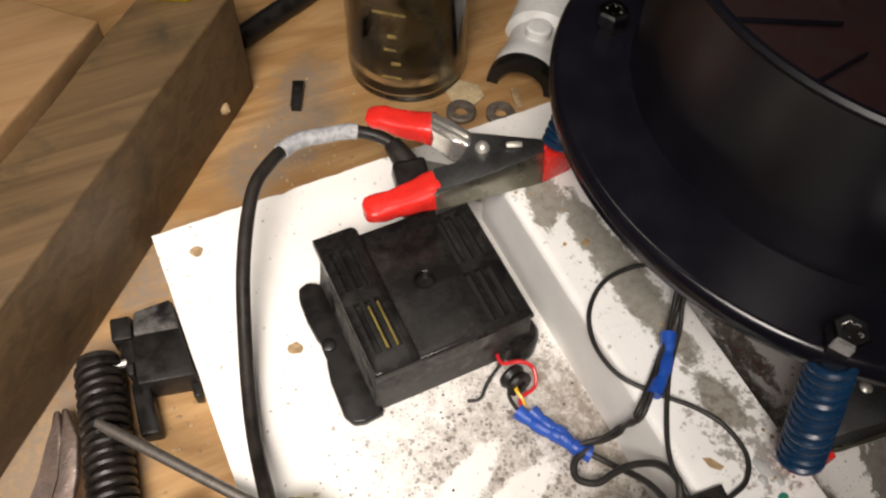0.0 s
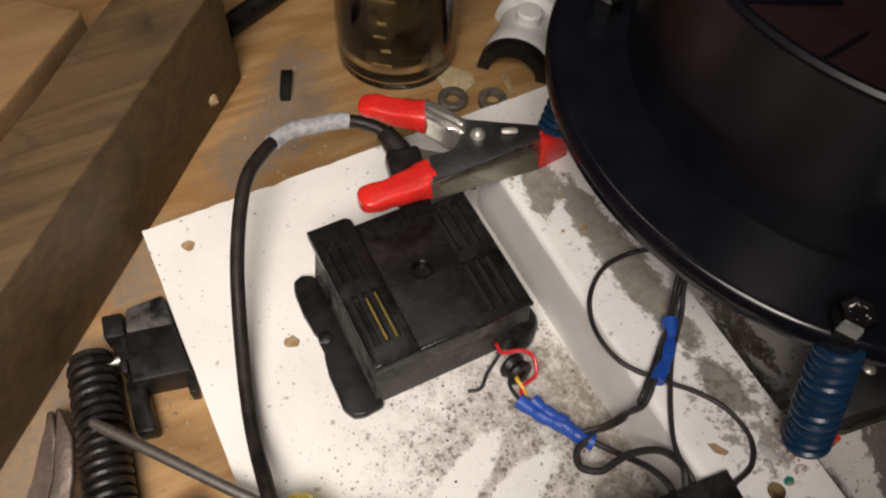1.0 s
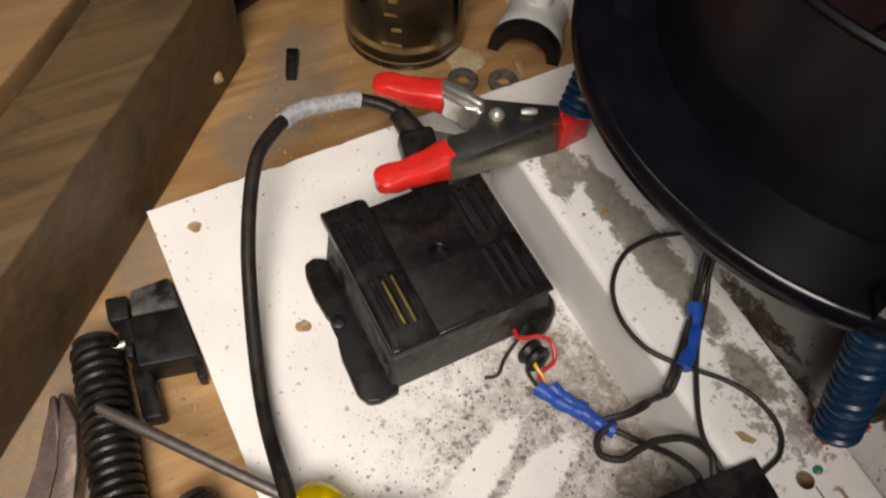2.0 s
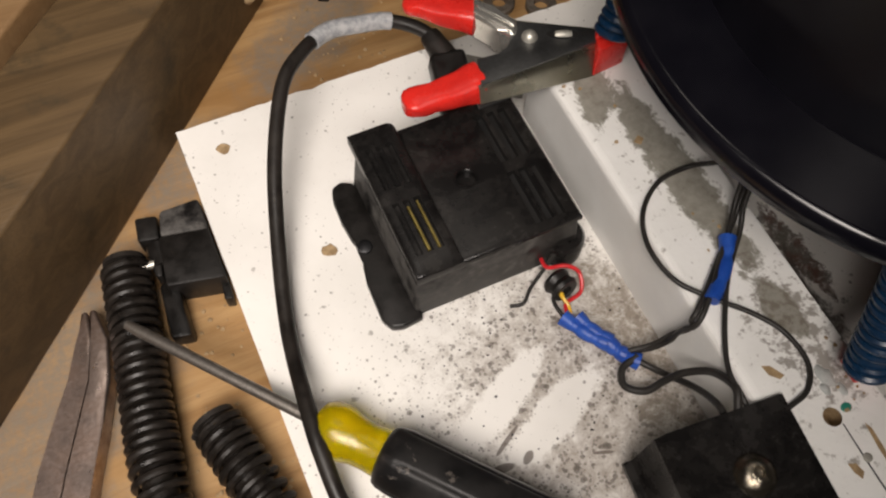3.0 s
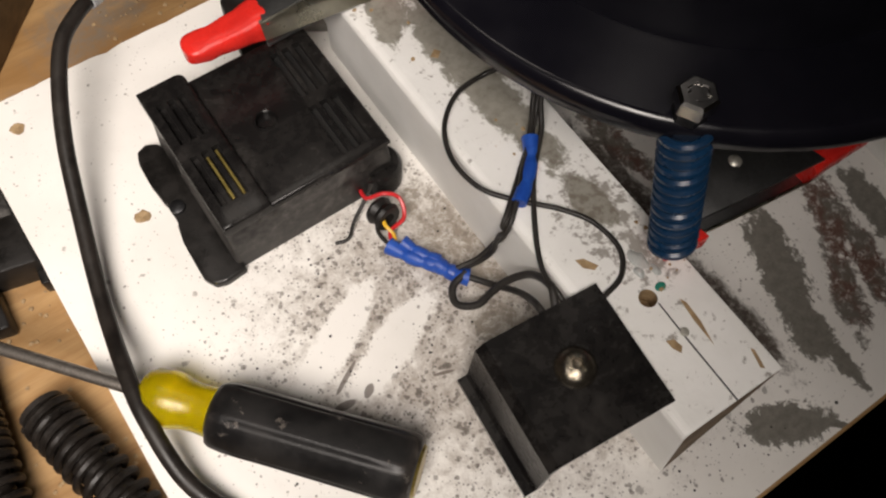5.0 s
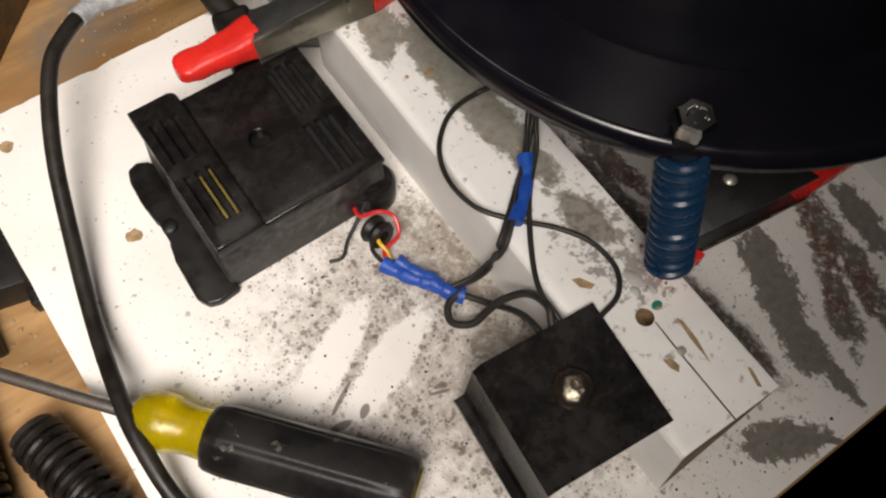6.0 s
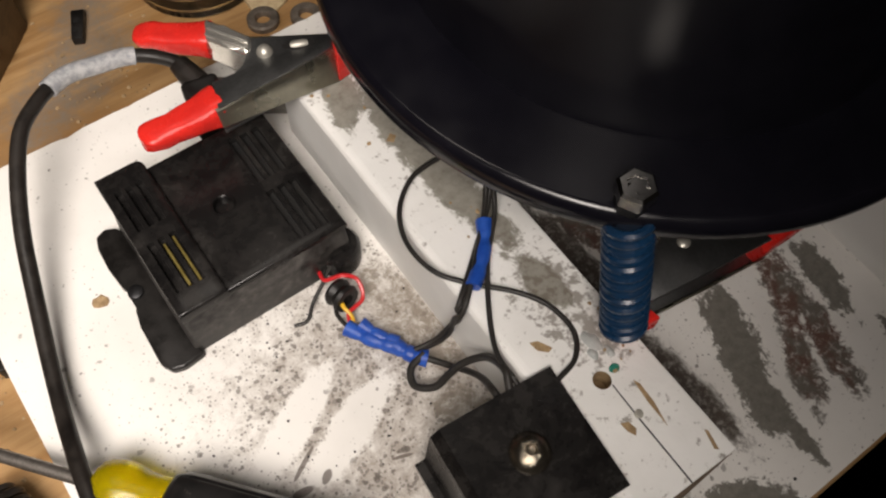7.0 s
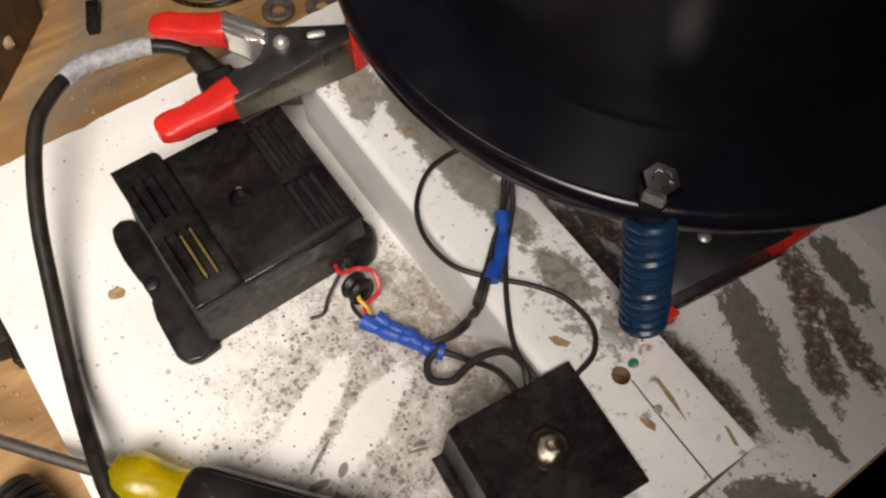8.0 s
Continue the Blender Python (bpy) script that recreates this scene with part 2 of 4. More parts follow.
M_NUT = plain("blackened_nut_steel", (0.05, 0.05, 0.052), (0.03, 0.03, 0.032), 0.3, 0.8, 300, 0.2, 0.45)
M_NECK = plain("bright_zinc", (0.88, 0.86, 0.80), (0.72, 0.70, 0.64), 0.14, 0.85, 90, 0.2, 0.28)
M_SPRING = plain("blue_painted_spring", (0.007, 0.034, 0.085), (0.005, 0.024, 0.06), 0.24, 0, 200, 0.2, 0.4)
M_BLUE = plain("blue_crimp_vinyl", (0.010, 0.055, 0.32), (0.018, 0.09, 0.44), 0.36, 0, 220, 0.4, 0.52)
M_DISC = plain("black_enamel", (0.0052, 0.0050, 0.0078), (0.0070, 0.0067, 0.0100), 0.16, 0, 60, 0.03, 0.26)
M_POT = plain("satin_black_enamel", (0.0050, 0.0048, 0.0075), (0.0068, 0.0065, 0.0098), 0.34, 0, 60, 0.03, 0.42, Specular_IOR_Level=0.35)
M_MAROON = plain("dark_maroon_lining", (0.030, 0.012, 0.012), (0.020, 0.009, 0.010), 0.4, 0, 90, 0.3, 0.6)
M_YELLOW = plain("yellow_clear_plastic", (0.78, 0.64, 0.006), (0.64, 0.51, 0.006), 0.08, 0, 200, 0.4, 0.22, Transmission_Weight=0.7, IOR=1.45)
def grip_rubber():
    n = Nodes("scuffed_rubber_grip")
    mid, fine = n.noise(70, 6, 0.65), n.noise(900, 3)
    c = n.mix(n.ramp(mid, 0.35, 0.7), (0.007, 0.0068, 0.007), (0.017, 0.016, 0.0155))
    scuff = n.ramp(n.noise(1.0, 6, 0.75, n.map(scale=(150, 95, 120))), 0.61, 0.66)
    c = n.mix(n.math("MULTIPLY", scuff, 0.7), c, (0.13, 0.115, 0.10))
    worn = n.ramp(n.tree.nodes.new("ShaderNodeNewGeometry").outputs["Pointiness"], 0.515, 0.56)
    c = n.mix(n.math("MULTIPLY", worn, n.ramp(mid, 0.4, 0.6, 0.1, 0.45)), c, (0.12, 0.10, 0.085))
    return n.done(c, n.ramp(mid, 0.3, 0.7, 0.30, 0.48), 0, n.math("ADD", fine, scuff), 0.25, 0.0003, Specular_IOR_Level=0.3)


M_GRIP = grip_rubber()
M_SHAFT = plain("worn_tool_steel", (0.38, 0.35, 0.315), (0.21, 0.19, 0.17), 0.36, 0.9, 240, 0.25, 0.5)
M_TOOL = plain("tarnished_plier_steel", (0.46, 0.37, 0.33), (0.26, 0.19, 0.155), 0.26, 0.9, 90, 0.3, 0.46)
M_BRACKET = black_plastic("black_painted_bracket", 0.16, 0.26)
M_PVC = plain("white_pipe_plastic", (0.82, 0.82, 0.80), (0.70, 0.70, 0.68), 0.4, 0, 60, 0.15)
M_WASHER = plain("dirty_brown_steel", (0.20, 0.17, 0.14), (0.11, 0.09, 0.07), 0.55, 0.5, 260, 0.4)
M_SCRAP = plain("pale_torn_card", (0.50, 0.40, 0.24), (0.36, 0.27, 0.15), 0.8, 0, 240, 0.4)
M_GREY = plain("dull_grey_slab", (0.24, 0.225, 0.20), (0.17, 0.16, 0.14), 0.8, 0, 180, 0.4)
M_YW = plain("yellow_wire", (0.75, 0.45, 0.03), (0.6, 0.33, 0.02), 0.35)
M_REDWIRE = plain("red_wire", (0.62, 0.02, 0.03), (0.5, 0.02, 0.02), 0.32)
M_GREEN = plain("green_paint_chip", (0.01, 0.16, 0.11), (0.02, 0.22, 0.16), 0.5)
M_OIL = plain("murky_contents", (0.018, 0.014, 0.008), (0.085, 0.064, 0.028), 0.25, 0, 45, 0.5)
M_ENDGRAIN = plain("raw_end_grain", (0.22, 0.15, 0.085), (0.11, 0.072, 0.04), 0.75, 0, 220, 0.4)
M_MARK = plain("faded_yellow_print", (0.30, 0.22, 0.06), (0.10, 0.075, 0.025), 0.5, 0, 300, 0.2)
M_GLUE = plain("old_glue", (0.36, 0.38, 0.37), (0.50, 0.51, 0.49), 0.3, 0, 200, 0.4)
M_COPPER = plain("transformer_winding", (0.42, 0.33, 0.10), (0.24, 0.18, 0.05), 0.35, 0.8, 300)
M_WALL = plain("workshop_wall", (0.15, 0.13, 0.11), (0.10, 0.088, 0.072), 0.8, 0, 3, 0.2)
M_FLOOR = plain("dark_floor", (0.022, 0.019, 0.016), (0.014, 0.012, 0.010), 0.85, 0, 5, 0.3)


def glass():
    n = Nodes("jar_glass")
    smear = n.noise(90, 5)
    return n.done((0.86, 0.84, 0.74), n.ramp(smear, 0.4, 0.7, 0.03, 0.2), 0, None, Transmission_Weight=1.0, IOR=1.48)


M_GLASS = glass()


# ---- mesh helpers; all lengths in millimetres ----
def bm_box(x0, x1, y0, y1, z0, z1, bevel=0.0, seg=2):
    bm = bmesh.new()
    bmesh.ops.create_cube(bm, size=1)
    bmesh.ops.scale(bm, vec=(x1 - x0, y1 - y0, z1 - z0), verts=bm.verts)
    bmesh.ops.translate(bm, vec=((x0 + x1) / 2, (y0 + y1) / 2, (z0 + z1) / 2), verts=bm.verts)
    if bevel:
        bmesh.ops.bevel(bm, geom=bm.edges[:], offset=bevel, segments=seg, profile=0.5, affect="EDGES", clamp_overlap=True)
    return bm


def bm_prism(outline, z0, z1, bevel=0.0, seg=2):
    """An upright prism over a flat outline, given anticlockwise."""
    bm = bmesh.new()
    low, high = [bm.verts.new((x, y, z0)) for x, y in outline], [bm.verts.new((x, y, z1)) for x, y in outline]
    bm.faces.new(low[::-1]), bm.faces.new(high)
    for k in range(len(outline)):
        j = (k + 1) % len(outline)
        bm.faces.new((low[k], low[j], high[j], high[k]))
    if bevel:
        bmesh.ops.bevel(bm, geom=bm.edges[:], offset=bevel, segments=seg, profile=0.5, affect="EDGES", clamp_overlap=True)
    return bm


def bm_lathe(profile, seg=32, closed=False):
    """Rings of (radius, height) turned round the z axis; radius 0 closes an end."""
    bm = bmesh.new()
    rings = []
    for r, z in profile:
        rings.append([bm.verts.new((0, 0, z))] if r == 0 else [bm.verts.new((r * math.cos(2 * math.pi * k / seg), r * math.sin(2 * math.pi * k / seg), z)) for k in range(seg)])
    pairs = list(zip(rings, rings[1:])) + ([(rings[-1], rings[0])] if closed else [])
    for a, b in pairs:
        for k in range(seg if len(a) + len(b) > 2 else 0):
            j = (k + 1) % seg
            corners = [a[k % len(a)], a[j % len(a)], b[j % len(b)], b[k % len(b)]]
            if len(a) == 1:
                corners = [a[0], b[j], b[k]]
            elif len(b) == 1:
                corners = [a[k], a[j], b[0]]
            bm.faces.new(corners)
    bmesh.ops.recalc_face_normals(bm, faces=bm.faces)
    return bm


def aim(bm, foot, head):
    """Turn a mesh that stands on the origin so that it stands on foot and points to head."""
    way = Vector(head) - Vector(foot)
    m = Matrix.Translation(foot) @ way.to_track_quat("Z", "Y").to_matrix().to_4x4()
    bmesh.ops.transform(bm, matrix=m, verts=bm.verts)
    return bm


def glide(points, steps=6):
    """Catmull-Rom points through the given ones."""
    p = [Vector(q) for q in points]
    p = [p[0] * 2 - p[1], *p, p[-1] * 2 - p[-2]]
    out = []
    for a, b, c, d in zip(p, p[1:], p[2:], p[3:]):
        for k in range(steps):
            t = k / steps
            out.append(0.5 * (2 * b + (c - a) * t + (2 * a - 5 * b + 4 * c - d) * t * t + (3 * b - a - 3 * c + d) * t**3))
    return out + [p[-2]]


def bm_tube(path, radius, seg=10, caps=True):
    """A round tube along a path; radius is a number or a function of the share of the way."""
    bm = bmesh.new()
    rings, up = [], Vector((0, 0, 1))
    for k, p in enumerate(path):
        way = (path[min(k + 1, len(path) - 1)] - path[max(k - 1, 0)]).normalized()
        side = way.cross(up)
        side = (side if side.length > 1e-3 else way.orthogonal()).normalized()
        up = side.cross(way).normalized()
        r = radius(k / (len(path) - 1)) if callable(radius) else radius
        rings.append([bm.verts.new(p + r * (math.cos(2 * math.pi * j / seg) * side + math.sin(2 * math.pi * j / seg) * up)) for j in range(seg)])
    for a, b in zip(rings, rings[1:]):
        for j in range(seg):
            bm.faces.new((a[j], a[(j + 1) % seg], b[(j + 1) % seg], b[j]))
    if caps:
        bm.faces.new(rings[0][::-1]), bm.faces.new(rings[-1])
    bmesh.ops.recalc_face_normals(bm, faces=bm.faces)
    return bm


def bm_helix(foot, head, coil, wire, turns, seg=20, ring=8):
    foot, head = Vector(foot), Vector(head)
    way = (head - foot).normalized()
    a = way.orthogonal().normalized()
    b = way.cross(a)
    path = []
    for k in range(int(turns * seg) + 1):
        t, ang = k / (turns * seg), 2 * math.pi * k / seg
        path.append(foot.lerp(head, t) + coil * (math.cos(ang) * a + math.sin(ang) * b))
    return bm_tube(path, wire, ring)


def part(name, bm, material, parent=None, label="", smooth=True, at=None):
    """Links a bmesh (mm) as one mesh object under a thing or a part; at: shift to the parent's own origin (mm)."""
    bmesh.ops.scale(bm, vec=(MM, MM, MM), verts=bm.verts)
    mesh = bpy.data.meshes.new(name)
    bm.to_mesh(mesh)
    bm.free()
    mesh.materials.append(material)
    if smooth:
        mesh.shade_smooth()
        mesh.set_sharp_from_angle(angle=radians(38))
    ob = new(name, mesh)
    if parent:
        ob.parent = parent
    if label:
        tagged(ob, label)
    return ob


def thing(name, label, category, group="", kind=""):
    return tagged(new(name), label, category, group, kind)


def bore(ob, x, y, z, depth, radius):
    """Drills a round hole (mm) down from height z into a mesh that stands at the origin."""
    mesh = bpy.data.meshes.new("drill")
    bm = bm_lathe([(0, z - depth), (radius, z - depth), (radius, z + 3), (0, z + 3)], 28)
    bmesh.ops.transform(bm, matrix=Matrix.Scale(MM, 4) @ Matrix.Translation((x, y, 0)), verts=bm.verts)
    bm.to_mesh(mesh)
    bm.free()
    drill = new("drill", mesh)
    cut = ob.modifiers.new("cut", "BOOLEAN")
    cut.operation, cut.solver, cut.object = "DIFFERENCE", "EXACT", drill
    bpy.context.view_layer.update()
    done = bpy.data.meshes.new_from_object(ob.evaluated_get(bpy.context.evaluated_depsgraph_get()))
    ob.modifiers.clear()
    ob.data = done
    bpy.data.objects.remove(drill)


ZB = -18.0  # bench top; the melamine board's face is z = 0


# ---- the room, bench and ground ----
def slab(name, x0, x1, y0, y1, z0, z1, material, label, category):
    return tagged(part(name, bm_box(x0, x1, y0, y1, z0, z1), material, smooth=False), label, category, kind="structure")


slab("floor", -1600, 1900, -1700, 1700, -960, -900, M_FLOOR, "dark workshop floor far below the bench", "floor")
slab("wall_north", -1600, 1900, 1700, 1780, -900, 2400, M_WALL, "plain dull workshop wall", "wall")
slab("wall_south", -1600, 1900, -1780, -1700, -900, 2400, M_WALL, "plain dull workshop wall", "wall")
slab("wall_west", -1680, -1600, -1700, 1700, -900, 2400, M_WALL, "plain dull workshop wall", "wall")
slab("wall_east", 1900, 1980, -1700, 1700, -900, 2400, M_WALL, "plain dull workshop wall", "wall")
slab("ceiling", -1600, 1900, -1700, 1700, 2400, 2460, M_WALL, "plain dull workshop ceiling", "ceiling")

bench = tagged(part("bench_top", bm_box(-900, 900, -203, 900, ZB - 24, ZB, 0.8), M_BENCH, smooth=False),
               "stained orange-brown plywood bench top with sawdust", "workbench", kind="structure")


def base_board():
    rng = random.Random(7)
    far = [(330 - 3.4 * k, 76 - rng.choice((0, 0, 0.2, 0.5, 1.3)) * rng.random()) for k in range(109)]
    west = [(-38 + rng.choice((0, 0, 0.25)) * rng.random(), 76 - 9 * k) for k in range(30)]
    ob = part("base_board", bm_prism([(-38, -200), (330, -200), *far, *west], ZB, 0, 0), M_BOARD, smooth=False)
    tagged(ob, "white melamine board, grimy and speckled, with worn paint", "board")
    for x, y, r in ((-22.7, 60.7, 2.6), (0, 0, 2.7)):
        bm = bm_lathe([(r, 0.25), (r * 0.75, 0.5), (r * 0.3, 0.15), (0, 0.1)], 11)
        for v in bm.verts:
            v.co.x, v.co.y = v.co.x * random.uniform(0.8, 1.25) + x, v.co.y * random.uniform(0.8, 1.25) + y
        part("screw_hole", bm, M_CHIP, ob, "crumbled hole showing tan chipboard")
    return ob


base_board()


def rail(x0, x1, y1, twist):
    bm = bm_prism([(x0, -173), (x1, -174), (x1, y1), (x0, y1)], 0, 37, 0)
    for v in bm.verts:
        if v.co.z < 1 and v.co.y < 0:
            v.co.y += twist if v.co.x > (x0 + x1) / 2 else -3.5
    # the saw cut ran out of square: fold the end face from its low outer to its high inner corner
    end = min(bm.faces, key=lambda f: f.calc_center_median().y)
    corner = {(v.co.x > (x0 + x1) / 2, v.co.z > 18): v for v in end.verts}
    bmesh.utils.face_split(end, corner[False, False], corner[True, True])
    arris = [e for e in bm.edges if all(v.co.z > 36 and v.co.x < (x0 + x1) / 2 for v in e.verts)]
    bmesh.ops.bevel(bm, geom=arris, offset=3.2, segments=4, profile=0.5, affect="EDGES")
    bm.normal_update()
    bmesh.ops.bevel(bm, geom=[e for e in bm.edges if e.is_manifold and e.calc_face_angle() > 0.9 and not (e.verts[0].co.z < 1 and e.verts[1].co.z > 30 and e.calc_length() > 40)], offset=0.6, segments=2, profile=0.5, affect="EDGES")
    bm.normal_update()
    for f in bm.faces:
        f.material_index = 1 if f.calc_center_median().y < -140 and abs(f.normal.y) > 0.3 and f.calc_area() > 50 else 0
    ob = part("wooden_rail", bm, M_RAIL, smooth=False)
    ob.data.materials.append(M_ENDGRAIN)
    return tagged(ob, "square wooden rail with worn white and grey paint", "rail", "rails under the dish")


near_rail = rail(96, 134, 27, 26)
bore(near_rail, 115.2, -134.5, 37, 9, 3.0)
far_rail = rail(242.5, 280.5, 27, 0)


# ---- timbers on the bench ----
def timber(name, end, length, width, height, degrees, material, label):
    """A sawn timber whose right-hand far corner stands at end, running back along the given angle."""
    bm = bm_box(-length, 0, 0, width, 0, height, 1.6, 3)
    bmesh.ops.subdivide_edges(bm, edges=[e for e in bm.edges if e.calc_length() > 60], cuts=24)
    for v in bm.verts:
        k = noise.noise(Vector((v.co.x * 0.03, v.co.y * 0.05, v.co.z * 0.05 + length)))
        v.co.y += 0.7 * k
        v.co.z += 0.5 * k if v.co.z > height / 2 else 0
    bmesh.ops.transform(bm, matrix=Matrix.Translation((*end, ZB)) @ Matrix.Rotation(radians(degrees), 4, "Z"), verts=bm.verts)
    return tagged(part(name, bm, material, smooth=True), label, "timber")


timber("timber_beam", (32.5, 159.5), 430, 38, 63, 45.9, M_TIMBER, "rough brown sawn timber lying on the bench")
timber("timber_block", (-35 + 8, 152 + 6), 320, 60, 68, 45.9, M_BLOCK, "pale orange offcut of timber beside the beam")


# ---- the dish on springs ----
DISC, DISC_Z, DISC_R = (205.2, -39.6), 98.0, 110.2


def dish():
    root = thing("tumbler_dish", "glossy black enamelled round dish on a flanged plate", "dish")
    root.location = (DISC[0] * MM, DISC[1] * MM, 0)
    # flat plate whose edge turns down in one curve
    flange = [(0, DISC_Z - 2), (DISC_R - 7, DISC_Z - 2), (DISC_R - 3, DISC_Z - 5), (DISC_R - 1.4, DISC_Z - 7), (DISC_R - 0.3, DISC_Z - 7.2)]
    flange += [(DISC_R - 3.2 + 3.2 * math.cos(a), DISC_Z - 5.4 + 5.4 * math.sin(a)) for a in (math.pi / 2 * k / 12 for k in range(13))]
    flange += [(84, DISC_Z), (0, DISC_Z)]
    part("flange_plate", bm_lathe(flange, 128), M_DISC, root, "black enamelled plate with a rolled edge")
    wall = [(83, 98.1), (82.4, 100.5), (82.4, 150), (83, 155), (84.6, 156.6), (84.9, 157.8), (84, 158.8), (82.4, 158.6), (80.6, 155), (80.2, 130), (80, 104), (79, 104), (79, 98.1)]
    part("bowl_wall", bm_lathe(wall, 128, True), M_POT, root, "black upright wall with a rounded lip")
    lining = part("bowl_lining", bm_lathe([(79.8, 122), (79.8, 125.6), (60, 124), (20, 123), (0, 123), (0, 122)], 96), M_MAROON, root, "dark maroon ribbed lining")
    for k in range(10):
        bm = bm_box(22, 78, -0.5, 0.5, 124.0, 125.8, 0.3)
        bmesh.ops.rotate(bm, cent=(0, 0, 0), matrix=Matrix.Rotation(radians(36 * k + 9), 3, "Z"), verts=bm.verts)
        part("rib", bm, M_DISC, lining)
    return root


dish()


def hexagon(r, z0, z1, chamfer=0.6):
    bm = bm_lathe([(0, z0), (r, z0), (r, z1 - chamfer), (r - chamfer, z1), (r * 0.55, z1), (r * 0.5, z1 - 0.3), (0, z1 - 0.3)], 6)
    return bm


def spring_mount(head, foot):
    """A blue coil spring under the plate with its bolt, nut and washer."""
    root = thing("spring_mount", "blue painted coil spring with a plated hex bolt on top", "spring", "springs under the dish")
    way = (Vector(head) - Vector(foot)).normalized()
    top, base = Vector(head) - way * 4.2, Vector(foot)
    part("coil_spring", bm_helix(base, top, 5.9, 1.5, 14, 22, 8), M_SPRING, root)
    # filler rod added inside the coil so that its gaps look shaded
    part("core", bm_tube([base + way * 0.4, top], 4.7, 14), M_CORE, root, "added dark filler for the shade between coils")
    up = Vector((0, 0, 1))
    part("nut", aim(hexagon(4.7, 0, 4.4), Vector(head), Vector(head) + up), M_NUT, root, "dull dark hexagon nut")
    bolt = part("bolt_head", aim(hexagon(5.7, 4.4, 9.4, 0.9), Vector(head), Vector(head) + up), M_CHROME, root, "shiny plated hexagon bolt head")
    for a in (40, 130, 220, 310):
        spot = Vector(head) + Vector((2.5 * math.cos(radians(a)), 2.5 * math.sin(radians(a)), 9.0))
        part("stamped_mark", aim(bm_lathe([(0.75, 0), (0.55, 0.35), (0, 0.5)], 10), spot, spot + up), M_CHROME, bolt)
    return root


spring_mount((128.4, -112.3, 98), (126.5, -127.4, 49.8))
spring_mount((137, 21.5, 98), (119.2, 13.2, 53.0))


# ---- spring clamps ----
def clamp_grip(root, tip, neck, half):
    """A red dipped handle: a tapering sleeve, slumped and lumpy at its tip."""
    a, b = Vector((*tip, 0)), Vector((*neck, 0))
    way = (b - a).normalized()
    side = Vector((-way.y, way.x, 0))
    long = (b - a).length
    bm = bmesh.new()
    rings, seg = [], 28
    for share, wide in ((0.0, 0.30), (0.015, 0.52), (0.06, 0.74), (0.14, 0.84), (0.24, 0.82), (0.38, 0.82), (0.55, 0.87), (0.72, 0.93), (0.86, 0.98), (0.97, 1.0), (1.0, 0.96)):
        ring = []
        for k in range(seg):
            c, d = math.cos(2 * math.pi * k / seg), math.sin(2 * math.pi * k / seg)
            c, d = math.copysign(abs(c) ** 0.55, c), math.copysign(abs(d) ** 0.55, d)
            p = a + way * (long * share) + side * (half * wide * c)
            p.z = 0.9 + 5.4 * (0.62 + 0.38 * share) * (0.5 + 0.5 * wide) * d
            p += Vector((0.5, 0.5, 0.7)) * noise.noise(p * 0.19) + side * (0.55 * noise.noise(p * 0.42))
            ring.append(bm.verts.new(p))
        rings.append(ring)
    for lo, hi in zip(rings, rings[1:]):
        for k in range(seg):
            bm.faces.new((lo[k], lo[(k + 1) % seg], hi[(k + 1) % seg], hi[k]))
    bm.faces.new(rings[0][::-1]), bm.faces.new(rings[-1])
    bmesh.ops.recalc_face_normals(bm, faces=bm.faces)
    part("handle_grip", bm, M_RED, root, "red vinyl-dipped handle")


def clamp_web(root, path, z0, z1, thick, material, label, lean=0.0, rise=0.0):
    """A bent side web along a path; rise: how far its lower edge comes up at the handle."""
    bm = bmesh.new()
    rows = []
    for share in (0, 0.5, 0.9, 1):
        row = []
        for k, (x, y) in enumerate(path):
            low = z0 + (rise * (1 - k / (len(path) - 1)) if rise else 0)
            row.append(bm.verts.new((x, y - lean * (z1 - low) / (z1 - z0) * (1 - share), low + (z1 - low) * share)))
        rows.append(row)
    for v in rows[-1]:
        v.co.y += 0.9 if lean else 0.0
    for lo, hi in zip(rows, rows[1:]):
        for k in range(len(path) - 1):
            bm.faces.new((lo[k], lo[k + 1], hi[k + 1], hi[k]))
    bmesh.ops.solidify(bm, geom=bm.faces[:], thickness=thick)
    part("side_web", bm, material, root, label)


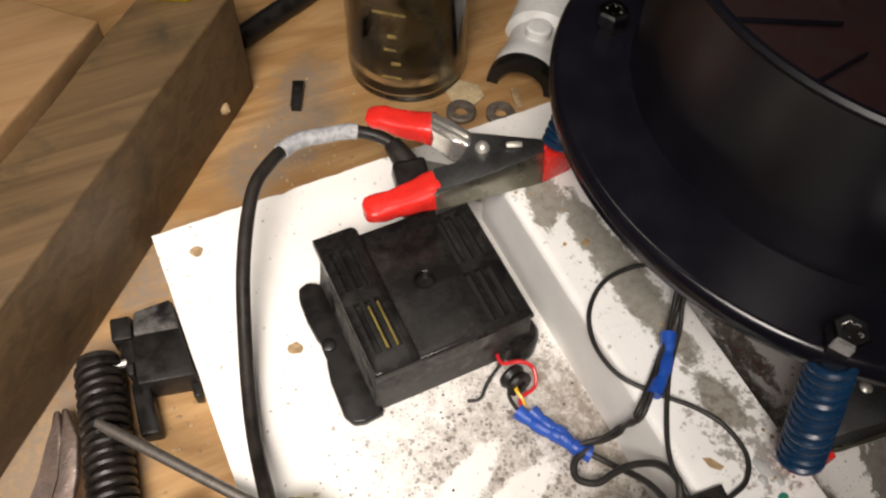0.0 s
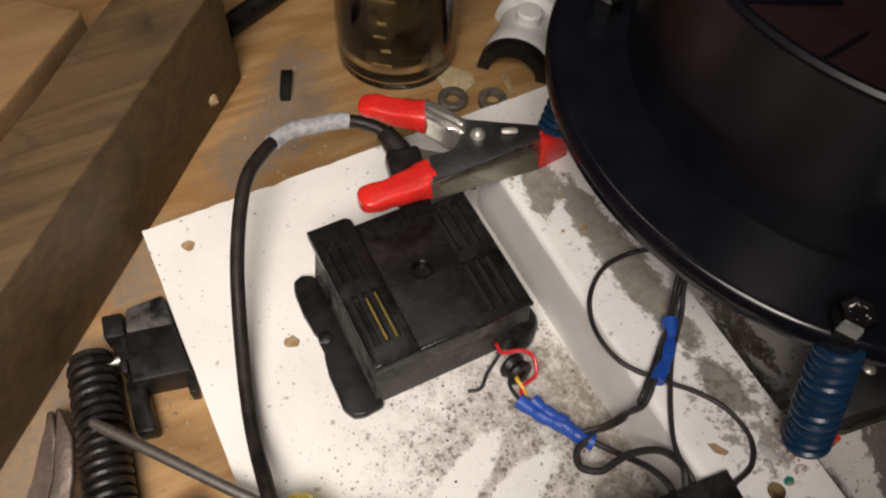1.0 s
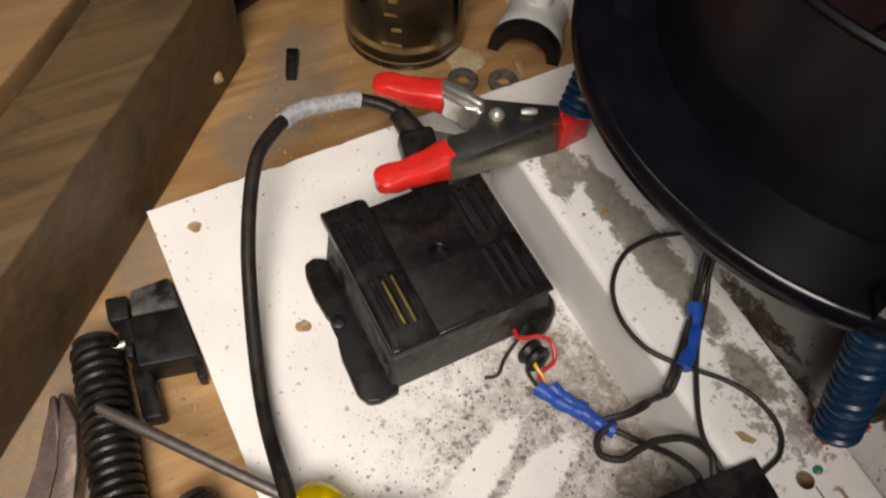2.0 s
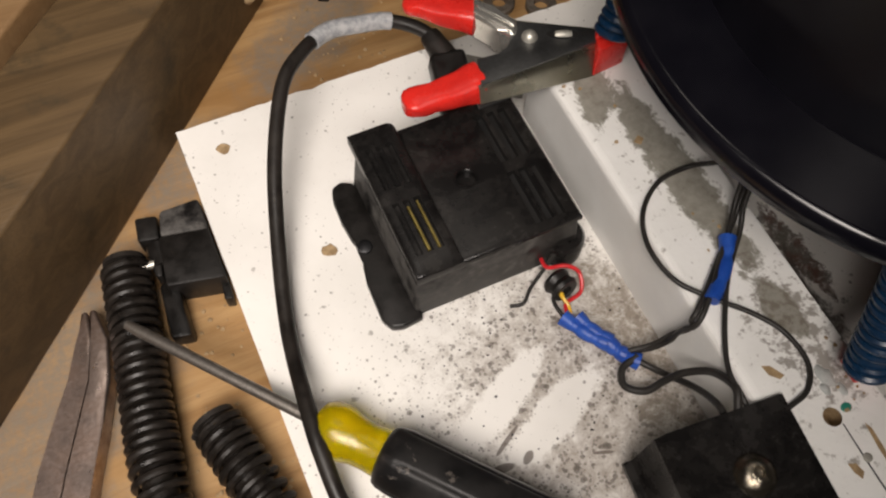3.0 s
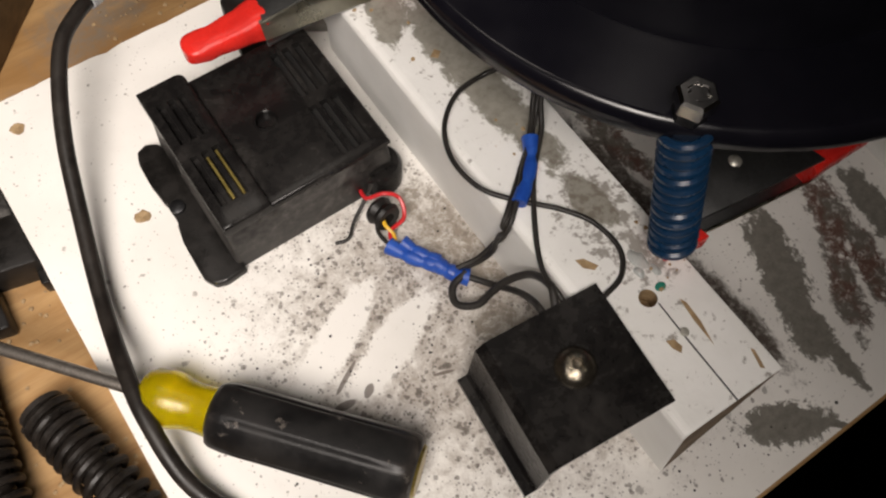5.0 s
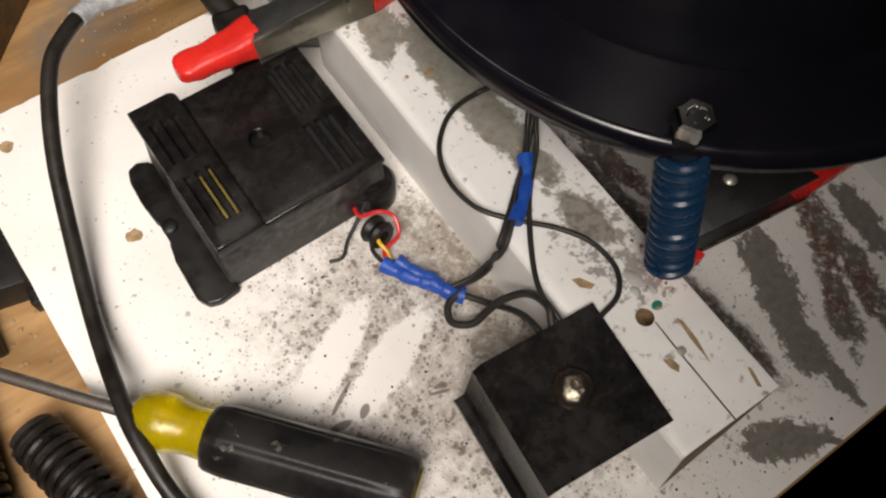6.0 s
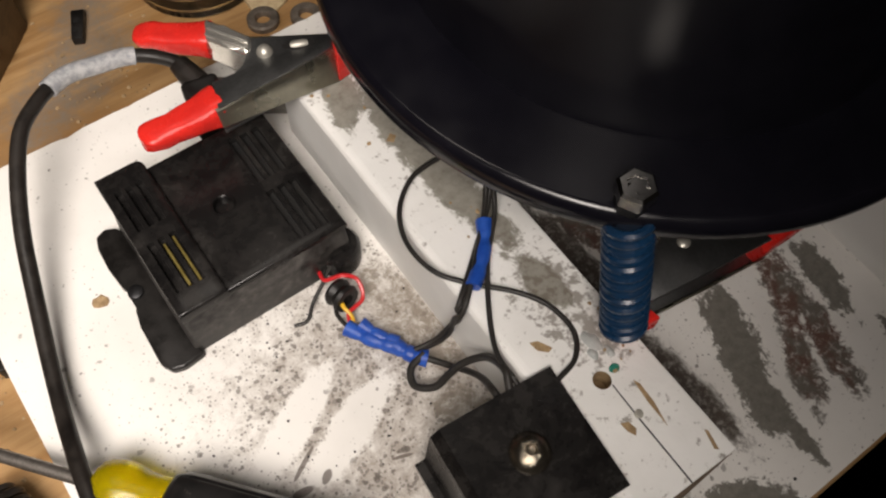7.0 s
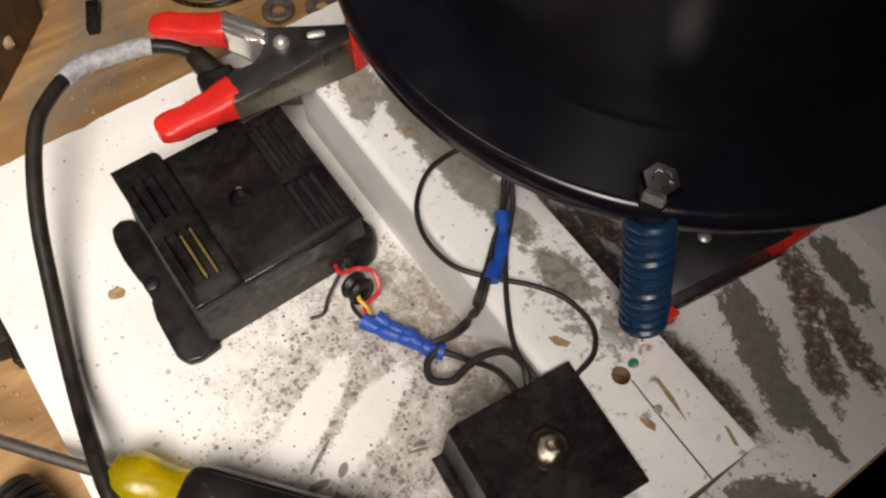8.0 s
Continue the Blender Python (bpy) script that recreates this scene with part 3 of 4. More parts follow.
def spring_clamp(m, jaw=7.0):
    root = thing("spring_clamp", "steel spring clamp with red vinyl handles and jaws", "clamp", "spring clamps")
    outline = [(-56, 0.2), (-32, 0.7), (-9.2, 1.4), (-6.4, 7.2), (-19, 14.6), (-31.2, 21.6), (-33.2, 19.2), (-36, 15.2), (-39.6, 11.8), (-44, 10.2), (-52, 11.6)]
    neck = [(-45.2, 30.0), (-40.0, 20.6), (-35.4, 14.6), (-32.6, 17.6), (-30.6, 22.0), (-36.4, 31.0), (-40.4, 39.4)]
    for name, z in (("upper_plate", 6.3), ("lower_plate", -6.9)):
        part(name, bm_prism(outline, z - 1.2, z, 0.35), M_DARKSTEEL, root)
    part("neck", bm_prism(neck, -5.5, 7.4, 2.8, 5), M_NECK, root, "bright rounded steel neck")
    for x, y, turn in ((-37.6, 26.4, -60), (-39.8, 24.2, -60)):
        bm = bm_box(-8.5, 8.5, -0.7, 0.7, 6.6, 8.1, 0.65, 3)
        bmesh.ops.rotate(bm, cent=(0, 0, 0), matrix=Matrix.Rotation(radians(turn), 3, "Z"), verts=bm.verts)
        bmesh.ops.translate(bm, vec=(x, y, 0), verts=bm.verts)
        part("pressed_rib", bm, M_NECK, root)
    clamp_web(root, [(-57, -0.2), (-44, 0.1), (-32, 0.4), (-20, 0.8), (-9.6, 1.2)], -7.6, 6.0, 1.0, M_WEB, "bright plated side web", 4.2, 6.5)
    clamp_web(root, [(-40.4, 39.0), (-30.8, 22.4), (-19, 15.2), (-6.4, 7.8)], -6.6, 5.8, 1.1, M_WEB, "bright plated side web")
    clamp_grip(root, (-63.5, 51.4), (-41.6, 33.6), 6.2)
    clamp_grip(root, (-83.0, 6.6), (-53.2, 5.4), 6.6)
    for up in (1, -1):
        part("rivet", aim(bm_lathe([(3.0, 6.2), (2.9, 6.9), (2.2, 8.1), (1.2, 8.9), (0, 9.1)], 20), (-30.4, 13.0, 0), (-30.4, 13.0, up)), M_STEEL, root, "domed steel rivet")
    window = [(-18.6 + 6.0 * math.cos(radians(a)) * 0.92 + 2.3 * math.sin(radians(a)) * 0.38, 9.4 - 6.0 * math.cos(radians(a)) * 0.38 + 2.3 * math.sin(radians(a)) * 0.92) for a in range(0, 360, 20)]
    # no hole is cut: a flat near-black oval paints the opening's shade
    part("window", bm_prism(window, 6.2, 6.46), M_SLOT, root, "near-black oval patch standing for an opening", False)
    part("coil", aim(bm_lathe([(0, -3.4), (1.4, -3.1), (1.8, -1.5), (1.8, 1.5), (1.4, 3.1), (0, 3.4)], 14), (-18.4, 9.4, 5.9), (-17.4, 9.0, 5.9)), M_STEEL, root, "shiny end of the spring coil")
    for out in ([(-10.8, -3.4), (3.2, -2.0), (3.2, 1.6), (-9.0, 2.2)], [(-8.8, 2.6), (3.2, 2.1), (3.4, 5.8), (-5.2, 8.6)]):
        part("jaw_tip", bm_prism(out, -jaw - 0.3, jaw + 0.4, 0.9, 3), M_RED, root, "red vinyl jaw tip")
    root.matrix_world = m
    return root


spring_clamp(pose(0.1225, 0.0125, 0.0446))
spring_clamp(pose(0.1285, -0.1272, 0.0446, 0, 180, -6), 3.8)


# ---- the black control box ----
def bm_slotted(x0, x1, y0, y1, z0, z1, slots, bevel):
    """A block whose top is cut by slots (x0, x1, y0, y1), open down to near its base."""
    bm = bmesh.new()
    xs = sorted({x0, x1, *(v for a in slots for v in a[:2])})
    ys = sorted({y0, y1, *(v for a in slots for v in a[2:])})
    floor = z0 + 0.3
    verts = {}

    def vert(x, y, z):
        if (x, y, z) not in verts:
            verts[x, y, z] = bm.verts.new((x, y, z))
        return verts[x, y, z]

    def low(i, j):
        if not (0 <= i < len(xs) - 1 and 0 <= j < len(ys) - 1):
            return None
        cx, cy = (xs[i] + xs[i + 1]) / 2, (ys[j] + ys[j + 1]) / 2
        return any(a < cx < b and c < cy < d for a, b, c, d in slots)

    for i in range(len(xs) - 1):
        for j in range(len(ys) - 1):
            z = floor if low(i, j) else z1
            a, b, c, d = xs[i], xs[i + 1], ys[j], ys[j + 1]
            face = bm.faces.new([vert(a, c, z), vert(b, c, z), vert(b, d, z), vert(a, d, z)])
            # slot floors and walls take the near-black that paints their shade
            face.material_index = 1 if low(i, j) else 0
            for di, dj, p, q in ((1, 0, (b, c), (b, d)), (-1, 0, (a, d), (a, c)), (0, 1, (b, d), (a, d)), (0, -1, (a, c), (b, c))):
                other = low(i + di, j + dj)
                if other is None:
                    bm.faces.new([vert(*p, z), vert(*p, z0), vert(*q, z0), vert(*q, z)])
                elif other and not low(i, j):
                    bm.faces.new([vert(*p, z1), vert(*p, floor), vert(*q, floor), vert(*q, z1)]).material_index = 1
    bmesh.ops.recalc_face_normals(bm, faces=bm.faces)
    posts = [e for e in bm.edges if abs(e.verts[0].co.z - e.verts[1].co.z) > 0.5 and abs(e.verts[0].co.x - x0) * abs(e.verts[0].co.x - x1) < 1e-6 and abs(e.verts[0].co.y - y0) * abs(e.verts[0].co.y - y1) < 1e-6]
    bmesh.ops.bevel(bm, geom=posts, offset=3.0, segments=4, profile=0.5, affect="EDGES")

    def outer(v):
        return v.co.z > z1 - 1e-4 and min(v.co.x - x0, x1 - v.co.x, v.co.y - y0, y1 - v.co.y) < 1.6

    rim = [e for e in bm.edges if outer(e.verts[0]) and outer(e.verts[1]) and len(e.link_faces) == 2 and e.calc_face_angle() > 1.0]
    bmesh.ops.bevel(bm, geom=rim, offset=bevel, segments=3, profile=0.5, affect="EDGES")
    return bm


def control_box():
    root = thing("control_box", "dusty black plastic module with vent slots and a lugged foot", "electronics box")

    def shell(x0, x1, y0, y1, z0, z1, draft, bevel):
        bm = bm_box(x0, x1, y0, y1, z0, z1)
        for v in bm.verts:
            if v.co.z < (z0 + z1) / 2:
                v.co.x += draft if v.co.x > (x0 + x1) / 2 else -draft
                v.co.y += draft if v.co.y > (y0 + y1) / 2 else -draft
        bmesh.ops.bevel(bm, geom=bm.edges[:], offset=bevel, segments=3, profile=0.5, affect="EDGES")
        return bm

    part("base_shell", shell(20.5, 83.5, -37, 22, 0.3, 25, 1.8, 1.6), M_BOXSIDE, root, "dusty grey-black side walls")
    bays = ((-6, 16), (-34, -11))
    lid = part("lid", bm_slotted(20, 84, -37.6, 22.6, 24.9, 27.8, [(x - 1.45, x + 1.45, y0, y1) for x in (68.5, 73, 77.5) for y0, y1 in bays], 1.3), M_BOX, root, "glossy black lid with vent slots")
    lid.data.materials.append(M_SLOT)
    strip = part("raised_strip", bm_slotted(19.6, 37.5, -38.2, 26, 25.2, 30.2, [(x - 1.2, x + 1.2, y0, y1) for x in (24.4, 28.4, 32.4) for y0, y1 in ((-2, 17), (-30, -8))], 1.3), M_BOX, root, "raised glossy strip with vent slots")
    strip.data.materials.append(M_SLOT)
    for x, y0, y1 in ((28.4, -29, -10), (32.2, -29.4, -9)):
        part("winding_strip", bm_box(x - 0.55, x + 0.55, y0, y1, 27.4, 29.2, 0.2, 1), M_COPPER, root, "brassy strip seen in the slot")
    bore(lid, 52.4, -7.2, 27.8, 2.4, 3.6)
    part("screw_well", aim(bm_lathe([(4.6, -0.1), (4.3, 0.35), (3.9, 0.45), (3.6, 0.2), (3.5, -2.3), (0, -2.3)], 28), (52.4, -7.2, 27.8), (52.4, -7.2, 30)), M_BOX, lid, "glossy round screw well")
    # foot with two lugs
    lug = [(10, 23), (14, 24.5), (18, 22.5), (21, 16), (21, -41), (13, -41.8), (8.8, -40.5), (6.6, -36), (7.2, -20), (8.6, -12.5), (10.4, -10), (10.4, -5), (8.8, -2), (8, 8), (8.4, 18)]
    part("mounting_foot", bm_prism(lug[::-1], 0.2, 4.4, 1.1, 3), M_RUBBER, root, "rounded rubbery mounting lug")
    part("corner_lobe", aim(bm_lathe([(0, 0.2), (8.6, 0.2), (8.6, 9), (7.4, 11), (0, 11.5)], 28), (80.5, -34, 0), (80.5, -34, 1)), M_BOX, root)
    part("lug_screw", aim(bm_lathe([(3.0, 4.2), (2.8, 5.4), (1.5, 6.0), (0, 6.0)], 16), (12, -6.5, 0), (12, -6.5, 1)), M_NUT, root, "blackened screw in the lug")
    return root


control_box()


# ---- cables and wires ----
def cable(name, points, radius, material, label, seg=10, category="cable", steps=8):
    return tagged(part(name, bm_tube(glide(points, steps), radius, seg), material), label, category)


def power_cable():
    root = thing("power_cable", "thick black sheathed cable with a white printed sleeve", "cable")
    path = [(73, 56, 16), (70, 68, 20), (58.2, 76.6, 23.0), (43.9, 77.6, 26.0), (30.3, 75.9, 29.5), (16.6, 67.5, 31.5), (5.2, 55.4, 31.0), (-7.7, 30.0, 23.9), (-18.0, 1.0, 13.4), (-25.6, -29.0, 9.2), (-29.0, -59.7, 16.1), (-30.1, -75.9, 15.6), (-29.3, -95.8, 8.9), (-22, -113, 4.5), (-8, -140, 3.4), (14, -175, 3.4), (28, -200, 3.4), (38, -226, -6), (42, -240, -40)]
    curve = glide(path, 10)
    part("sheath", bm_tube(curve, 2.85, 14), M_CABLE, root)
    part("label_sleeve", bm_tube(curve[20:46], 3.6, 14), M_TAPE, root, "grey-white printed heat-shrink sleeve")
    return root


power_cable()


def cable_plug():
    root = thing("cable_plug", "black moulded cable plug pushed in beside the box", "plug")
    part("body", aim(bm_box(-7.5, 7.5, -6, 6, 0, 24, 2.2, 3), (70, 34, 9), (74, 58, 16)), M_RUBBER, root)
    part("strain_relief", aim(bm_lathe([(0, 0), (5.4, 0), (5.2, 4), (4.2, 12), (0, 12)], 16), (73.5, 56, 15.5), (71, 68, 19)), M_CABLE, root)
    part("tab", bm_box(62, 80, 33, 36, 12, 21, 0.8), M_RUBBER, root)
    return root


cable_plug()


def crimp(name, a, b, label, bend=1.2, double=False):
    """A blue butt connector: a flattened sleeve, pinched where it was crimped; double: two overlapping."""
    root = thing(name, label, "crimp connector", "blue crimp connectors")
    a, b = Vector(a), Vector(b)
    side = (b - a).cross(Vector((0, 0, 1))).normalized()

    def sleeve(p, q, r, flare):
        path = [p.lerp(q, k / 28) + side * (bend * math.sin(math.pi * k / 28)) for k in range(29)]
        pinch = lambda t: 1 - 0.20 * math.exp(-((t - 0.30) / 0.07) ** 2) - 0.16 * math.exp(-((t - 0.68) / 0.06) ** 2) + flare * max(0, 0.16 - t) * 2
        part("sleeve", bm_tube(path, lambda t: r * pinch(t), 14), M_BLUE, root)

    if double:
        sleeve(a, a.lerp(b, 0.66), 2.75, 0.5)
        sleeve(a.lerp(b, 0.14) + side * -2.6 + Vector((0, 0, 1.2)), a.lerp(b, 0.62) + side * -1.6, 2.5, 0.4)
        sleeve(b, a.lerp(b, 0.60) + Vector((0, 0, 0.9)), 2.95, 0.3)
    else:
        sleeve(a, b, 2.6, 0.6)
    return root


crimp("crimp_connector", (66.5, -62, 5), (83, -88, 5), "pair of blue vinyl crimp connectors lying on the board", 0.8, True)
crimp("crimp_connector", (118, -70.5, 41), (100.5, -87.5, 41), "blue vinyl crimp connector lying on the rail", -1.4)

cable("loop_wire", [(134, -52, 62), (128, -48, 50), (121.5, -41, 40.5), (108.6, -42, 40), (97.6, -50.4, 40), (92.5, -62.6, 40), (94, -76.2, 40), (102, -86.7, 39.5), (111, -96, 39), (117, -105.6, 38.5), (118, -117, 38.3), (112.5, -124.5, 38.3), (103, -127, 38.3), (92, -130, 36)], 0.88, M_WIRE, "thin black wire looped over the white rail")
cable("drop_wire", [(140, -50, 70), (127, -63, 50), (122, -70.6, 43), (110, -82.8, 41), (99.6, -97.5, 39.5), (93.6, -109.4, 38.6), (93, -119, 38), (93, -128, 33)], 0.88, M_WIRE, "thin black wire running to the bracket")
def twin(points, gap, label):
    """Two thin strands side by side, crossing over once."""
    mid = glide(points, 8)
    root = thing("twin_wire", label, "cable")
    for sign in (-1, 1):
        path = []
        for k, p in enumerate(mid):
            way = mid[min(k + 1, len(mid) - 1)] - mid[max(k - 1, 0)]
            side = way.cross(Vector((0, 0, 1)))
            side = side.normalized() if side.length > 1e-3 else Vector((1, 0, 0))
            turn = math.pi * 1.6 * k / len(mid)
            path.append(p + sign * gap * (side * math.cos(turn) + Vector((0, 0, 0.8 * math.sin(turn)))))
        part("strand", bm_tube(path, 0.95, 10), M_WIRE, root)
    return root


twin([(138, -48, 70), (127.4, -60.1, 48), (120.6, -67.6, 42), (110, -77, 41), (100.9, -85, 41), (93, -91, 38), (93, -88, 20), (88, -86, 10), (80, -83, 6)], 1.05, "black twin wire between the crimp connectors")
cable("hook_wire", [(82.8, -86.3, 7.0), (75.9, -88.1, 6.0), (73.5, -93.9, 6.0), (78.4, -98.7, 8.0), (83.8, -99.2, 13.0), (88.3, -100.7, 20.0), (93.1, -105.8, 29.0), (92.5, -114.4, 38.5), (90.5, -119.2, 38.5), (88, -124, 36), (84, -132, 32)], 1.35, M_WIRE, "black wire bent in a hook")
cable("short_wire", [(82.1, -87.3, 6.0), (87.5, -95.9, 8.0), (89.6, -106.8, 20.0), (86.7, -116.8, 34.0), (86, -122, 33), (82, -130, 31)], 1.2, M_WIRE, "short black wire running under the bracket")
cable("red_wire", [(70, -37, 6), (69.5, -43, 8), (75, -46.3, 11), (79, -50, 9), (77, -56, 6), (70, -58, 6), (68, -62, 6)], 0.8, M_REDWIRE, "thin red wire curling out of the grommet", 8)
cable("yellow_wire", [(71, -50, 6), (69.5, -55, 7), (70, -60, 6), (68, -64, 5.5)], 0.8, M_YW, "thin yellow wire at the grommet", 8)
cable("dark_wire", [(70, -50, 4), (66.5, -55, 5), (66.5, -60, 5), (67.5, -64, 5)], 0.8, M_WIRE, "thin dark wire at the grommet", 8)
cable("frayed_wire", [(76, -38, 9), (70, -42, 7), (62, -46, 3), (57, -50, 1.2), (52, -49, 1)], 0.7, M_WIRE, "frayed black wire end beside the box", 8)
tagged(part("rubber_grommet", aim(bm_lathe([(2.4, -3.4), (5.0, -3.4), (5.6, -2), (4.6, 0), (5.6, 2), (5.0, 3.4), (2.4, 3.4)], 24, True), (71.5, -50.5, 5.7), (73, -58, 7)), M_RUBBER), "round black rubber grommet round the wires", "grommet")


# ---- the bent bracket ----
def bracket():
    root = thing("bent_bracket", "black painted sheet bracket with a round screw head", "bracket")
    prof = [(-26.5, 12), (-22.2, 12), (-21, 13.2), (-19.8, 33.5), (-17.6, 37.3), (21, 37.3), (21, 39.3), (-18.4, 39.5), (-21.4, 36.4), (-22.8, 15), (-23.6, 14), (-26.5, 14)]
    bm = bmesh.new()
    a, b = [bm.verts.new((x, -21.2, z)) for x, z in prof], [bm.verts.new((x, 20.2, z)) for x, z in prof]
    bm.faces.new(a), bm.faces.new(b[::-1])
    for k in range(len(prof)):
        j = (k + 1) % len(prof)
        bm.faces.new((a[j], a[k], b[k], b[j]))
    bmesh.ops.rotate(bm, cent=(0, 0, 0), matrix=Matrix.Rotation(radians(-5.5), 3, "Z"), verts=bm.verts)
    bmesh.ops.translate(bm, vec=(81.3, -140.3, 0), verts=bm.verts)
    bmesh.ops.recalc_face_normals(bm, faces=bm.faces)
    part("sheet", bm, M_BRACKET, root)
    screw = part("screw_head", aim(bm_lathe([(6.5, 0), (6.4, 0.6), (5.9, 1.5), (5.0, 2.6), (3.9, 3.4), (2.6, 3.9), (1.7, 4.0), (1.3, 3.0), (0, 2.8)], 28), (82.4, -139.5, 39.3), (82.4, -139.5, 50)), M_SCREW, root, "shiny plated round screw head on a washer")
    for a in (20, 110, 200, 290):
        spot = Vector((82.4 + 2.9 * math.cos(radians(a)), -139.5 + 2.9 * math.sin(radians(a)), 42.9))
        part("recess_edge", aim(bm_lathe([(0.8, 0), (0.6, 0.45), (0, 0.65)], 8), spot, spot + Vector((0.3 * math.cos(radians(a)), 0.3 * math.sin(radians(a)), 1))), M_SCREW, screw)
    return root


bracket()


# ---- screwdriver ----
def screwdriver():
    root = thing("screwdriver", "screwdriver with a yellow and black rubber handle", "screwdriver")
    tip, collar, butt = Vector((-77, -1, 4.0)), Vector((-29, -62, 10.5)), Vector((33, -137, 12.6))
    way = (butt - collar).normalized()
    part("shaft", bm_tube([tip, tip.lerp(collar, 0.08), tip.lerp(collar, 0.5), collar + way * 4], lambda t: 2.2 if t > 0.2 else 1.7, 14), M_SHAFT, root, "worn round steel shaft")
    part("yellow_collar", aim(bm_lathe([(0, 2), (4.8, 2), (7.6, 3.2), (9.3, 6.2), (9.7, 10), (9.2, 14), (8.0, 18), (7.8, 22), (8.2, 26), (8.2, 32), (0, 32)], 12), collar, butt), M_YELLOW, root, "faceted clear yellow plastic collar")
    n = 96
    bm = bm_lathe([(0, 27), (8.8, 27), (10.2, 27.8), (11.0, 29.4), (11.5, 33), (11.6, 37), (11.5, 50), (11.5, 64), (11.7, 79), (11.8, 87), (11.4, 90.6), (10.4, 92.6), (9.0, 93.5), (0, 93.5)], n)
    for v in bm.verts:
        r = math.hypot(v.co.x, v.co.y)
        if r > 9 and 27.7 < v.co.z < 92.4:
            ang = math.atan2(v.co.y, v.co.x) + 0.25
            flat = math.cos(math.pi / 6) / math.cos((ang % (math.pi / 3)) - math.pi / 6)
            groove = 0.06 * math.exp(-(((ang + math.pi / 6) % (math.pi / 3) - math.pi / 6) / 0.055) ** 2) if 32 < v.co.z < 89 else 0
            k = 0.45 + 0.55 * flat + 0.04 - groove + 0.012 * noise.noise(v.co * 0.15)
            v.co.x, v.co.y = v.co.x * k, v.co.y * k
    part("rubber_grip", aim(bm, collar, butt), M_GRIP, root, "grooved black rubber grip with scuffs")
    part("end_cap", aim(bm_lathe([(8.6, 93.4), (8.0, 94.4), (0, 94.8)], 24), collar, butt), M_COPPER, root, "yellowish handle end")
    return root


screwdriver()


# ---- bellows, connector, pliers ----
def bellows(points, radius, label):
    """Rubber bellows: a proud spiral rib round a dark inner hose, with a plain cuff at its end."""
    curve = glide(points, 60)
    length = sum((b - a).length for a, b in zip(curve, curve[1:]))
    turns = round(length / 4.9)
    root = thing("bellows_hose", label, "bellows", "rubber bellows")
    part("inner_hose", bm_tube(curve, lambda t: radius - 3.4 + 0.2 * math.sin(23 * t), 18), M_BELLOWS, root)
    spiral, seg = [], 20
    for k in range(turns * seg + 1):
        t = k / (turns * seg) * (len(curve) - 1)
        i = min(int(t), len(curve) - 2)
        at, way = curve[i].lerp(curve[i + 1], t - i), (curve[i + 1] - curve[i]).normalized()
        a = way.cross(Vector((0, 0, 1))).normalized()
        b = way.cross(a)
        ang = 2 * math.pi * k / seg
        swell = radius - 1.6 + 0.25 * math.sin(k * 0.021) * math.sin(k * 0.0037)
        spiral.append(at + way * (0.35 * math.sin(k * 0.013)) + swell * (math.cos(ang) * a + math.sin(ang) * b))
    part("spiral_rib", bm_tube(spiral, 1.6, 8), M_BELLOWS, root, "proud glossy rubber rib")
    part("end_cuff", bm_tube([curve[0] + (curve[0] - curve[6]).normalized() * 2.0, curve[0]], radius - 1.6, 20), M_CABLE, root, "plain dull end cuff")
    return root


bellows([(-73.5, 30, ZB + 9.6), (-77, 0, ZB + 9.6), (-81, -30, ZB + 9.6), (-84, -60, ZB + 9.6), (-85, -110, ZB + 9.6)], 9.6, "ribbed black rubber bellows lying on the bench")
bellows([(-60.5, -43.5, ZB + 9.6), (-55.5, -65, ZB + 9.6), (-48.5, -95, ZB + 9.6), (-43.5, -125, ZB + 9.6)], 9.6, "ribbed black rubber bellows beside the board")


def connector():
    root = thing("cable_connector", "black plastic connector lying on the bench beside the board", "connector")
    part("housing", bm_prism([(-61, 12), (-39.2, 7), (-39.2, 30), (-58, 34)], ZB, ZB + 15, 1.2), M_RUBBER, root)
    part("cap", bm_prism([(-57.5, 34.6), (-39.2, 30.6), (-39.2, 46), (-55, 46)], ZB, ZB + 13.5, 1.6), M_BOXSIDE, root, "grey-black cap")
    part("rear_lug", bm_prism([(-66.5, 38), (-58.2, 36), (-56.5, 47), (-65, 49)], ZB, ZB + 10, 1.2), M_RUBBER, root)
    part("side_lug", bm_prism([(-64, 20), (-61.4, 19), (-58.6, 34), (-63, 35)], ZB, ZB + 11, 1.0), M_RUBBER, root)
    part("tab", bm_prism([(-43, 2), (-40, 1), (-39.2, 8), (-42, 9)], ZB, ZB + 8, 0.6), M_RUBBER, root)
    part("latch", bm_prism([(-66, -6), (-58, -8), (-57, 16), (-64, 18)], ZB, ZB + 9, 1.8), M_RUBBER, root)
    part("pin", aim(bm_lathe([(0, 0), (1.6, 0), (1.6, 7), (0, 7)], 12), (-69, 26, ZB + 10), (-62, 26, ZB + 10)), M_STEEL, root)
    part("boot", aim(bm_lathe([(0, 0), (4.5, 0), (4.5, 10), (0, 10)], 14), (-60, 24, ZB + 8), (-60, 40, ZB + 8)), M_RUBBER, root)
    return root


connector()


